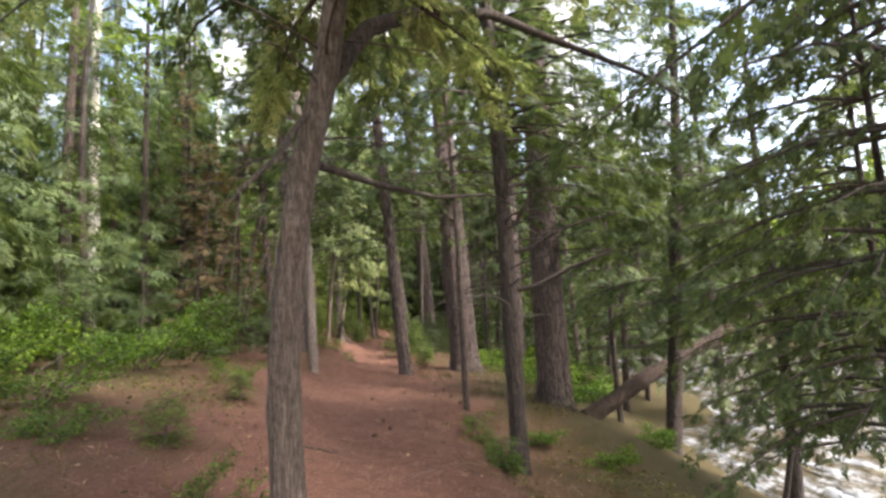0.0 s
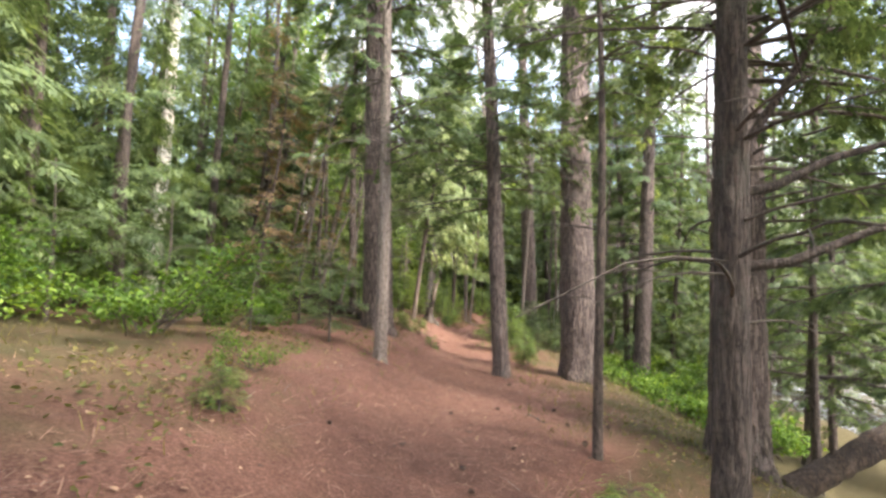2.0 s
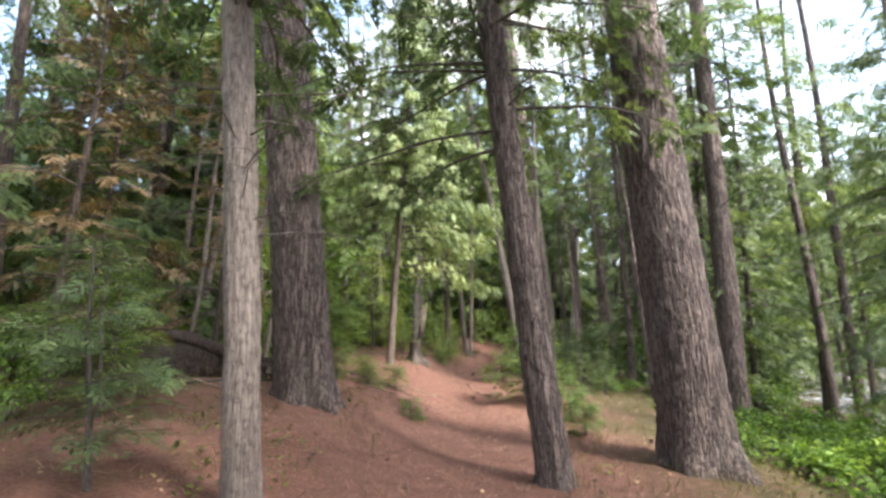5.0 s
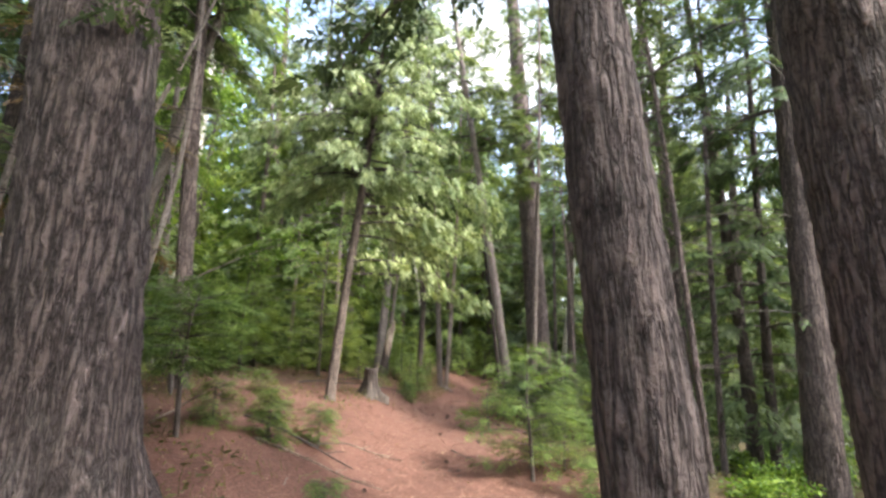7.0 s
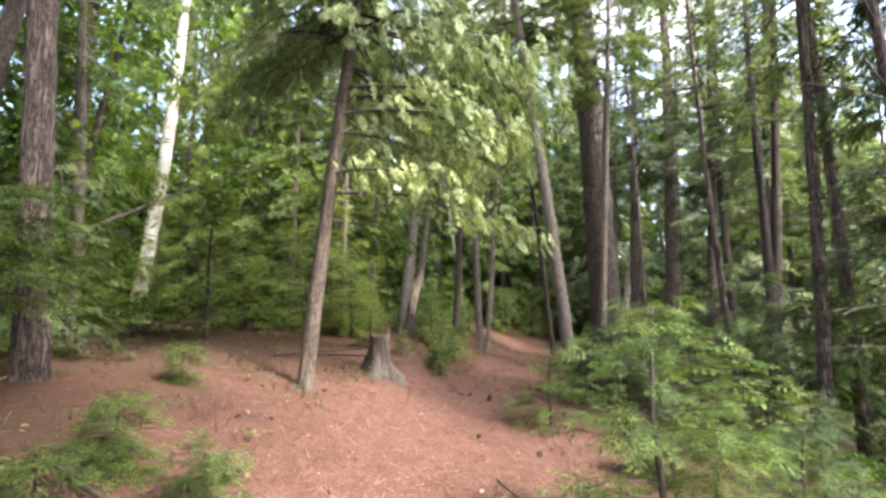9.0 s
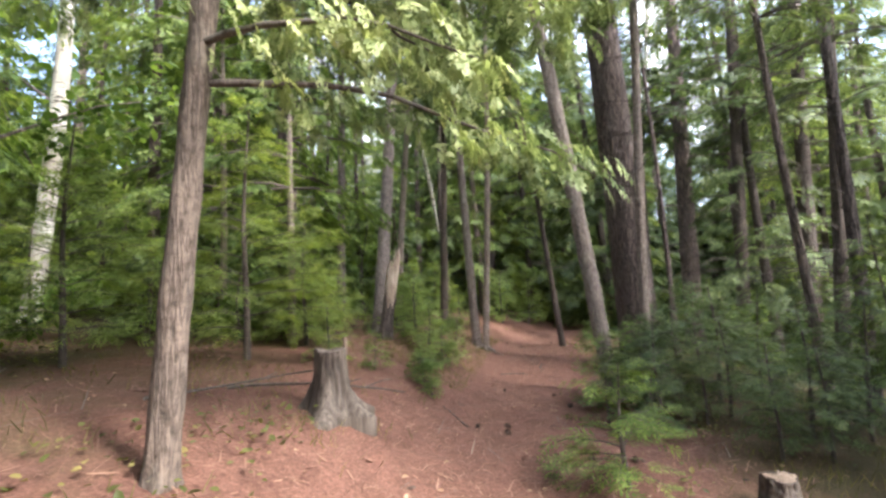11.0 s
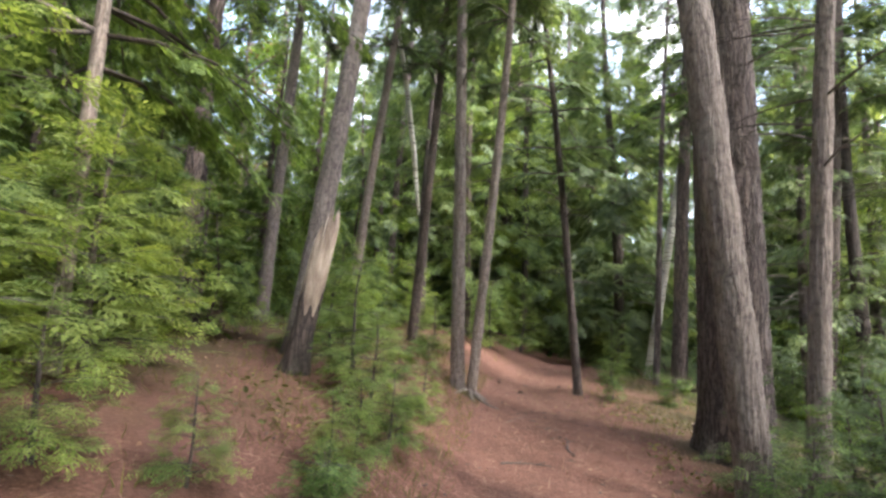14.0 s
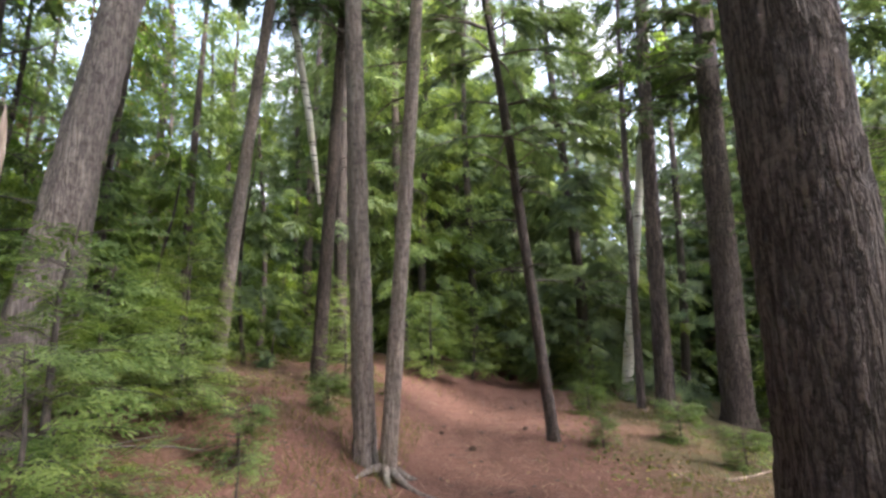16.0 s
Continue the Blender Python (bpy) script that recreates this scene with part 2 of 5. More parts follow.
PINE = bark("pine_bark", (0.06, 0.045, 0.042), (0.235, 0.183, 0.17), (0.25, 0.218, 0.2), 1.0, 1.0, stretch=0.14, bend=0.2)
DARK = bark("dark_bark", (0.035, 0.027, 0.024), (0.125, 0.096, 0.083), (0.19, 0.19, 0.15), 1.6)
GREY = bark("cedar_bark", (0.13, 0.105, 0.092), (0.285, 0.24, 0.212), (0.33, 0.315, 0.285), 1.8, 0.5)
BROWN = bark("brown_cedar_bark", (0.075, 0.058, 0.048), (0.19, 0.15, 0.126), (0.25, 0.235, 0.2), 1.8, 0.5)
TWIG = bark("dead_twig_bark", (0.05, 0.042, 0.037), (0.14, 0.115, 0.1), (0.24, 0.24, 0.2), 3.0, 0.3)
ROT = bark("rotten_bark", (0.018, 0.013, 0.01), (0.1, 0.065, 0.047), (0.22, 0.165, 0.13), 1.4, 0.9)
BIRCH = birch_bark()
BARE = broken_wood("split_wood", (0.13, 0.085, 0.06), (0.4, 0.31, 0.235))
PALE = broken_wood("fresh_split_wood", (0.26, 0.185, 0.14), (0.56, 0.46, 0.37))
OLD = broken_wood("weathered_wood", (0.08, 0.06, 0.05), (0.36, 0.3, 0.25))
STUMP = broken_wood("stump_wood", (0.042, 0.032, 0.026), (0.2, 0.16, 0.132))
CEDAR = foliage("cedar_leaf", (0.115, 0.155, 0.065), (0.25, 0.315, 0.16), (0.46, 0.52, 0.32), 0.4, glow=(1.15, 1.15, 0.75), ragged=45.0)
HEMLOCK = foliage("hemlock_leaf", (0.053, 0.083, 0.04), (0.105, 0.15, 0.072), (0.178, 0.235, 0.115), 0.42, glow=(1.2, 1.15, 0.65), ragged=38.0)
SPRUCE = foliage("sapling_leaf", (0.055, 0.095, 0.03), (0.118, 0.182, 0.056), (0.215, 0.3, 0.11), 0.45, ragged=60.0)
MAPLE = foliage("maple_leaf", (0.075, 0.13, 0.035), (0.135, 0.215, 0.06), (0.225, 0.32, 0.1), 0.5)
SHRUB = foliage("shrub_leaf", (0.05, 0.1, 0.02), (0.1, 0.185, 0.035), (0.19, 0.29, 0.06), 0.45)
RUST = foliage("dead_leaf", (0.1, 0.065, 0.04), (0.2, 0.135, 0.085), (0.3, 0.22, 0.14), 0.3, ragged=45.0)
FROND = foliage("frond", (0.1, 0.15, 0.05), (0.18, 0.25, 0.09), (0.3, 0.38, 0.16), 0.5, ragged=60.0)
GRASS = foliage("grass_blade", (0.055, 0.068, 0.02), (0.115, 0.125, 0.042), (0.215, 0.18, 0.082), 0.35)
NEEDLE = litter_piece("fallen_needle", (0.1, 0.045, 0.03), (0.3, 0.18, 0.12))
SCRAP = litter_piece("fallen_leaf", (0.16, 0.075, 0.045), (0.4, 0.27, 0.17))
STICK = litter_piece("fallen_twig", (0.08, 0.06, 0.05), (0.28, 0.22, 0.17))
CONE = litter_piece("cone_scale", (0.035, 0.022, 0.018), (0.1, 0.06, 0.045))
FLOOR = forest_floor()
WATER = river_water()


# ---- the lie of the land ----
def trail_x(y):
    return np.interp(y, [-3, 0, 3, 8, 12, 15, 20, 26, 32, 45], [0.1, 0.1, -0.25, -1.0, -1.5, -2.1, -2.6, -2.6, -1.5, 0.5])


def rough_land(x, y):
    d = x - trail_x(y)
    along = np.interp(y, [0, 5, 10, 15, 20, 25, 32], [0, 0, 0.03, 0.18, 0.25, 0.33, 0.25])
    gentle = np.interp(y, [8, 18, 40, 70], [1, 0.55, 0.55, 1])
    up = np.interp(-d, [0, 0.5, 1.1, 1.5, 2, 3, 5, 15, 40, 400], [0, 0.06, 0.33, 0.5, 0.63, 0.78, 0.9, 1.5, 4, 6])
    down = np.interp(d, [0, 0.8, 2, 3, 4, 5.5, 7, 9, 12], [0, -0.03, -0.15, -0.38, -0.8, -1.6, -2.3, -2.4, -2.4])
    far = np.interp(d, [8, 13, 20, 25, 60, 400], [0, -1.2, -1.2, 0.9, 1.8, 3])
    brink = -0.45 * np.interp(d, [0.75, 1.45, 3.2, 5.5], [0, 1, 0.7, 0]) * np.interp(y, [6.7, 7.9], [1, 0])
    return along + brink + np.where(d < 0, up, down * gentle + np.where(gentle < 0.99, far * (1 - gentle) / 0.45, 0) + np.interp(d, [20, 25, 60, 400], [0, 1.9, 2.6, 3.4]) * gentle)


def land(x, y):
    x, y = np.asarray(x, float), np.asarray(y, float)
    z = sum(rough_land(x + a, y + b) for a, b in ((0, 0), (0.3, 0), (-0.3, 0), (0, 0.4), (0, -0.4))) / 5
    return z + 0.02 * np.sin(2.1 * x + 1.3 * np.sin(0.9 * y)) * np.cos(1.7 * y + 0.8 * x) + 0.035 * np.sin(0.7 * x + 0.4 * y) * np.sin(0.55 * y - 0.3 * x)


# ---- mesh helpers ----
def mesh_np(name, verts, faces, material, smooth=False):
    """A mesh from arrays; all faces have the same number of corners."""
    verts, faces = np.asarray(verts, np.float32), np.asarray(faces, np.int32)
    me = bpy.data.meshes.new(name)
    k = faces.shape[1]
    me.vertices.add(len(verts))
    me.vertices.foreach_set("co", verts.ravel())
    me.loops.add(faces.size)
    me.loops.foreach_set("vertex_index", faces.ravel())
    me.polygons.add(len(faces))
    me.polygons.foreach_set("loop_start", np.arange(0, faces.size, k, dtype=np.int32))
    me.polygons.foreach_set("loop_total", np.full(len(faces), k, np.int32))
    if smooth:
        me.polygons.foreach_set("use_smooth", np.ones(len(faces), bool))
    me.update(calc_edges=True)
    me.materials.append(material)
    return me


def part(name, me, parent, label=""):
    ob = new(name, me)
    ob.parent = parent
    return tagged(ob, label=label)


class Soup:
    """Gathers quads for one mesh."""

    def __init__(self):
        self.v, self.f, self.n = [], [], 0

    def add(self, verts, faces):
        self.v.append(np.asarray(verts, float))
        self.f.append(np.asarray(faces) + self.n)
        self.n += len(verts)

    def tube(self, points, radii, sides=5):
        points, radii = np.asarray(points, float), np.asarray(radii, float)
        way = np.gradient(points, axis=0)
        way /= np.linalg.norm(way, axis=1, keepdims=True) + 1e-9
        ref = np.where(np.abs(way[:, 2:3]) > 0.9, [[1.0, 0, 0]], [[0, 0, 1.0]])
        a = np.cross(way, ref)
        a /= np.linalg.norm(a, axis=1, keepdims=True)
        b = np.cross(way, a)
        th = np.arange(sides) * 2 * np.pi / sides
        ring = a[:, None] * np.cos(th)[None, :, None] + b[:, None] * np.sin(th)[None, :, None]
        v = (points[:, None] + ring * radii[:, None, None]).reshape(-1, 3)
        i, j = np.meshgrid(np.arange(len(points) - 1), np.arange(sides), indexing="ij")
        q = np.stack([i * sides + j, i * sides + (j + 1) % sides, (i + 1) * sides + (j + 1) % sides, (i + 1) * sides + j], -1).reshape(-1, 4)
        self.add(v, q)

    def mesh(self, name, material, smooth=True):
        return mesh_np(name, np.concatenate(self.v), np.concatenate(self.f), material, smooth)


def unit(v):
    return v / (np.linalg.norm(v, axis=-1, keepdims=True) + 1e-9)


def spread(template, place, way, up, size):
    """Copies of a template (verts, quads) at places, its y along way, its z near up, as one array pair."""
    tv, tf = template
    place, way = np.asarray(place, float), unit(np.asarray(way, float))
    right = unit(np.cross(way, np.asarray(up, float)))
    normal = np.cross(right, way)
    size = np.asarray(size, float)[:, None, None]
    v = place[:, None] + size * (tv[None, :, 0:1] * right[:, None] + tv[None, :, 1:2] * way[:, None] + tv[None, :, 2:3] * normal[:, None])
    f = tf[None] + (np.arange(len(place)) * len(tv))[:, None, None]
    return v.reshape(-1, 3), f.reshape(-1, tf.shape[1])


def kites(rows):
    """Flat kite-shaped fingers: rows of x, y, angle from +y, length, half width, droop."""
    v, f = [], []
    for n, (x, y, a, length, half, drop) in enumerate(rows):
        d, s = np.array([math.sin(a), math.cos(a)]), np.array([math.cos(a), -math.sin(a)])
        p = np.array([x, y])
        for q, z in ((p, 0), (p + d * length * 0.55 + s * half, -drop * 0.4), (p + d * length, -drop), (p + d * length * 0.55 - s * half, -drop * 0.4)):
            v.append((q[0], q[1], z - 0.12 * q[1] ** 2))
        f.append([4 * n + i for i in range(4)])
    return np.array(v), np.array(f)


rng = np.random.default_rng(5)
BROADLEAF = (np.array([(0, 0, 0), (0.3, 0.3, 0.07), (0.26, 0.68, 0.04), (0, 1, -0.1), (-0.26, 0.68, 0.04), (-0.3, 0.3, 0.07)]), np.array([(0, 1, 2, 3), (0, 3, 4, 5)]))
SPRAY = kites([(0, 0, 0, 1.0, 0.05, 0.1)] + [(0, 0.1 + 0.13 * i, (1 if i % 2 else -1) * (0.75 - 0.06 * i), 0.52 - 0.05 * i, 0.115, 0.1) for i in range(7)])
FEATHER = kites([(0, 0, 0, 1.0, 0.028, 0.02)] + [(0, 0.1 + 0.19 * i, s * (0.85 - 0.07 * i), 0.5 - 0.07 * i, 0.045, 0.02) for i in range(4) for s in (-1, 1)])
FAR_SPRAY = kites([(0, 0, 0, 1.0, 0.14, 0.1), (0, 0.12, 0.75, 0.62, 0.15, 0.1), (0, 0.3, -0.7, 0.55, 0.15, 0.1), (0, 0.5, 0.6, 0.4, 0.12, 0.1)])
MID_SPRAY = kites([(0, 0, 0, 1.0, 0.05, 0.12)] + [(0, 0.1 + 0.16 * i, (1 if i % 2 else -1) * (0.85 - 0.06 * i), 0.6 - 0.06 * i, 0.088, 0.12) for i in range(5)])
TUFT = kites([(0, 0, s * 0.35, 1.0, 0.02, 0.0) for s in (-1.6, -0.8, 0, 0.7, 1.5)])


def ridges(rows, cols, zcells, tcells, r):
    """Smooth random relief on a tube, closed round its girth."""
    g = r.random((zcells + 2, tcells))
    z, t = np.linspace(0, zcells, rows), np.arange(cols) * tcells / cols
    zi, ti = np.floor(z).astype(int), np.floor(t).astype(int)
    zf, tf = z - zi, t - ti
    zf, tf = (zf * zf * (3 - 2 * zf))[:, None], (tf * tf * (3 - 2 * tf))[None]
    a, b = g[zi][:, ti % tcells], g[zi][:, (ti + 1) % tcells]
    c, d = g[zi + 1][:, ti % tcells], g[zi + 1][:, (ti + 1) % tcells]
    return (a * (1 - tf) + b * tf) * (1 - zf) + (c * (1 - tf) + d * tf) * zf


def trunk_axis(z, height, lean, sway, phase):
    """The trunk's middle line at heights z."""
    u = z / height
    zc = np.clip(z, 0, 2.4)
    bow = (lean[2] * zc**2 + (z - zc) * lean[2] * 3.4 if len(lean) > 2 else 0 * z)
    return np.stack([bow + lean[0] * z + sway * np.sin(3.1 * u * 2 + phase) - sway * math.sin(phase), lean[1] * z + sway * np.cos(2.3 * u * 2 + phase) - sway * math.cos(phase), z], -1)


def trunk_mesh(name, height, radius, lean, material, fine=1, sway=0.06, phase=0.0, flare=0.55, top=0.15, seed=0):
    r = np.random.default_rng(seed)
    sides, low = ((10, 0.4), (24, 0.14), (100 if radius > 0.22 else 56, 0.05))[fine]
    z = np.unique(np.concatenate([[-0.3, -0.1], np.arange(0, min(height, 4.5), low), np.linspace(min(4.5, height), height, 16)]))
    th = np.arange(sides) * 2 * np.pi / sides
    rad = radius * (top + (1 - top) * (1 - np.clip(z / height, 0, 1)) ** 0.75)
    lobes = 0.55 + 0.45 * np.cos(th * 5 + r.random() * 6 + 0.6 * np.sin(2 * th + r.random() * 6))
    foot = flare * radius * np.exp(-np.clip(z + 0.1, 0, None) / (0.55 * radius + 0.06))
    ring = rad[:, None] * (1 + 0.05 * np.sin(2 * th + r.random() * 6)[None]) + foot[:, None] * lobes[None]
    if fine:
        cells = max(7, int(2 * math.pi * radius / 0.042))
        k = ridges(len(z), sides, max(3, int((z[-1] - z[0]) / 0.4)), cells, r)
        k2 = ridges(len(z), sides, max(3, int((z[-1] - z[0]) / 0.6)), max(4, cells // 3), r)
        deep = min(0.022, radius * 0.12)
        ring += deep * (np.clip(1.6 - np.abs(k - 0.5) * 4, 0, 1) * -0.7 + 0.6 * (k2 - 0.5))
    mid = trunk_axis(z, height, lean, sway, phase)
    mid[z < 0, :2] = 0
    v = np.stack([mid[:, 0:1] + ring * np.cos(th), mid[:, 1:2] + ring * np.sin(th), np.repeat(z[:, None], sides, 1)], -1).reshape(-1, 3)
    i, j = np.meshgrid(np.arange(len(z) - 1), np.arange(sides), indexing="ij")
    f = np.stack([i * sides + j, i * sides + (j + 1) % sides, (i + 1) * sides + (j + 1) % sides, (i + 1) * sides + j], -1).reshape(-1, 4)
    return mesh_np(name, v, f, material, True)


def limb_line(r, start, angle, length, rise, droop, n=7, wobble=0.06):
    u = np.linspace(0, 1, n)
    side = np.cumsum(r.normal(0, wobble, n)) * length * u / 3
    d = np.array([math.cos(angle), math.sin(angle)])
    p = np.zeros((n, 3))
    p[:, 0] = start[0] + d[0] * u * length - d[1] * side
    p[:, 1] = start[1] + d[1] * u * length + d[0] * side
    p[:, 2] = start[2] + rise * u * length - droop * u**2 * length + np.cumsum(r.normal(0, wobble * 0.4, n)) * length * u / 3
    return p


def conifer_crown(r, height, low, reach, axis, spray=0.28, gap=0.35, per=4, dense=1.0, droop=0.45, rise=0.15, template=SPRAY, narrow=0.85, limbs=None, keep=1.0, hang=0.35, stout=1.0):
    """Whorls of drooping limbs with flat sprays on both sides: returns the crown's arrays and fills limbs with wood."""
    place, way, up, size = [], [], [], []
    z = low
    while z < height * 0.98:
        share = (height - z) / (height - low)
        full = reach * (share**narrow) * (0.55 + 0.45 * min(1, (z - low) / 1.2 + 0.4))
        for k in range(per):
            if r.random() > (keep if z < 9 else keep * 0.5):
                continue
            length = max(0.15, full * r.uniform(0.55, 1.1))
            a = r.uniform(0, 2 * math.pi)
            p = limb_line(r, axis(z), a, length, rise + 0.4 * (1 - share), droop, 5)
            if limbs is not None:
                limbs.tube(p, np.linspace((0.006 + 0.011 * length) * stout, 0.003 * stout, len(p)), 3)
            count = max(3, int(length / spray * 4.2 * dense))
            u = r.uniform(0.12, 1.0, count) ** 0.75
            q = np.stack([np.interp(u, np.linspace(0, 1, len(p)), p[:, i]) for i in range(3)], -1)
            s = r.choice([-1, 1], count) * r.uniform(0.2, 1.1, count)
            place.append(q + r.normal(0, 0.03, (count, 3)))
            way.append(np.stack([np.cos(a + s), np.sin(a + s), -hang + r.normal(0, 0.25, count)], -1))
            up.append(np.stack([r.normal(0, 0.35, count), r.normal(0, 0.35, count), np.ones(count)], -1))
            size.append(spray * r.uniform(0.6, 1.3, count) * (0.75 + 0.4 * (1 - u)))
        z += gap * r.uniform(0.6, 1.4)
    return spread(template, np.concatenate(place), np.concatenate(way), np.concatenate(up), np.concatenate(size))


def leaf_crown(r, centres, radii, count, leaf, flat=0.7):
    """Leaves in uneven clumps round the given centres."""
    place = []
    for c, rad in zip(centres, radii):
        d = unit(r.normal(0, 1, (count, 3)))
        place.append(np.asarray(c) + d * (rad * r.uniform(0.25, 1.0, (count, 1)) ** 0.6) * [1, 1, flat])
    place = np.concatenate(place)
    n = len(place)
    way = np.stack([r.normal(0, 1, n), r.normal(0, 1, n), r.normal(-0.35, 0.4, n)], -1)
    up = np.stack([r.normal(0, 0.45, n), r.normal(0, 0.45, n), np.ones(n)], -1)
    return spread(BROADLEAF, place, way, up, leaf * r.uniform(0.6, 1.35, n))


def dead_limbs(r, parent, axis, low, high, count, length, radius=0.011, droop=0.25, forks=2):
    """Bare dead branches with side twigs, each a part."""
    for _ in range(count):
        soup = Soup()
        z = r.uniform(low, high)
        a, reach = r.uniform(0, 2 * math.pi), length * r.uniform(0.4, 1.1)
        p = limb_line(r, axis(z), a, reach, 0.25, droop, 7, 0.1)
        soup.tube(p, np.linspace(radius * r.uniform(0.7, 1.3), radius * 0.3, 7), 5)
        for _ in range(forks):
            k = r.integers(2, 6)
            q = limb_line(r, p[k], a + r.choice([-1, 1]) * r.uniform(0.4, 1.1), reach * r.uniform(0.2, 0.45), 0.1, 0.4, 5, 0.12)
            soup.tube(q, np.linspace(radius * 0.5, radius * 0.2, 5), 4)
        part("branch", soup.mesh("branch", TWIG), parent)


SEED = [100]


def tree(name, x, y, height, radius, lean=(0, 0), material=None, fine=1, crown=None, dead=None, sway=0.05, label="", category="tree", leafmat=None, group="", flare=0.55, z=None):
    """A standing tree: trunk, bare branches, crown. crown: settings of conifer_crown; dead: low, high, count, length."""
    SEED[0] += 1
    r = np.random.default_rng(SEED[0])
    ob = new(name)
    ob.location = (x, y, float(land(x, y)) if z is None else z)
    ob.empty_display_size = 0.2
    tagged(ob, label, category, group)
    phase = r.uniform(0, 6)
    part("trunk", trunk_mesh("trunk", height, radius, lean, material or PINE, fine, sway, phase, flare, seed=SEED[0]), ob)
    axis = lambda h: trunk_axis(np.array([float(h)]), height, lean, sway, phase)[0]
    wood = Soup()
    if dead:
        dead_limbs(r, ob, axis, *dead)
    if crown:
        v, f = conifer_crown(r, height, axis=axis, limbs=wood if fine else None, **crown)
        part("crown", mesh_np("crown", v, f, leafmat or HEMLOCK), ob)
    if wood.n:
        tagged(part("crown_wood", wood.mesh("crown_wood", TWIG if fine < 2 else DARK), ob), kind="stuff")
    return ob


def leafy_tree(name, x, y, height, radius, low, reach, clumps, count, leaf, material=None, leafmat=None, label="", group="", lean=(0, 0), fine=0):
    """A broadleaved tree: trunk, forked branches, crown of many leaves in clumps."""
    SEED[0] += 1
    r = np.random.default_rng(SEED[0])
    ob = new(name)
    ob.location = (x, y, float(land(x, y)))
    tagged(ob, label, "tree", group)
    phase = r.uniform(0, 6)
    part("trunk", trunk_mesh("trunk", height, radius, lean, material or GREY, fine, 0.12, phase, 0.4, seed=SEED[0]), ob)
    wood, centres, radii = Soup(), [], []
    for k in range(clumps):
        h = low + (height - low) * ((k + r.random()) / clumps)
        base = trunk_axis(np.array([max(0.4, h - reach * 0.5)]), height, lean, 0.12, phase)[0]
        out = reach * r.uniform(0.2, 1.0) * math.sqrt(max(0.15, 1 - ((h - low) / (height - low)) ** 2 * 0.8))
        p = limb_line(r, base, r.uniform(0, 6.3), out, 0.75, 0.15, 7, 0.12)
        wood.tube(p, np.linspace(0.03, 0.006, 7), 5)
        centres += [p[-1], p[4] + r.normal(0, 0.2, 3)]
        radii += [reach * r.uniform(0.28, 0.48), reach * r.uniform(0.2, 0.35)]
    v, f = leaf_crown(r, centres, radii, count, leaf)
    part("crown", mesh_np("crown", v, f, leafmat or MAPLE), ob)
    tagged(part("crown_wood", wood.mesh("crown_wood", material or GREY), ob), kind="stuff")
    return ob


def shrub(name, x, y, height, width, stems, count, leaf, leafmat=None, label="", group=""):
    SEED[0] += 1
    r = np.random.default_rng(SEED[0])
    ob = new(name)
    ob.location = (x, y, float(land(x, y)))
    tagged(ob, label, "shrub", group)
    wood, centres, radii = Soup(), [], []
    for _ in range(stems):
        p = limb_line(r, (r.normal(0, 0.12), r.normal(0, 0.12), -0.05), r.uniform(0, 6.3), width * r.uniform(0.2, 0.9), height / width * r.uniform(0.7, 1.5), 0.3, 7, 0.15)
        wood.tube(p, np.linspace(0.011, 0.003, 7), 5)
        centres += [p[6], p[5], p[4] + r.normal(0, 0.1, 3)]
        radii += [width * 0.25, width * 0.22, width * 0.2]
    v, f = leaf_crown(r, centres, radii, count, leaf, 0.55)
    v[:, 2] = np.maximum(v[:, 2], 0.03)
    part("foliage", mesh_np("foliage", v, f, leafmat or SHRUB), ob)
    tagged(part("stem_wood", wood.mesh("stem_wood", TWIG), ob), kind="stuff")
    return ob


def sapling(name, x, y, height, reach, label="", leafmat=None, group="", gap=0.11, per=5, low=0.25, twig=0.2, dense=1.3, rise=0.25, narrow=0.8):
    """A young spruce: thin stem, tiers of limbs with needled twigs."""
    SEED[0] += 1
    r = np.random.default_rng(SEED[0])
    ob = new(name)
    ob.location = (x, y, float(land(x, y)))
    tagged(ob, label, "sapling", group)
    lean = (r.normal(0, 0.03), r.normal(0, 0.03))
    part("stem", trunk_mesh("stem", height, 0.008 + 0.011 * height, lean, TWIG, 0, 0.02, 1.0, 0.3, seed=SEED[0]), ob)
    axis = lambda h: trunk_axis(np.array([float(h)]), height, lean, 0.02, 1.0)[0]
    wood = Soup()
    v, f = conifer_crown(r, height, low, reach, axis, twig, gap, per, dense, 0.3, rise, FEATHER, narrow, wood, 0.9, 0.12, 0.4)
    part("crown", mesh_np("crown", v, f, leafmat or SPRUCE), ob)
    tagged(part("crown_wood", wood.mesh("crown_wood", TWIG), ob), kind="stuff")
    return ob


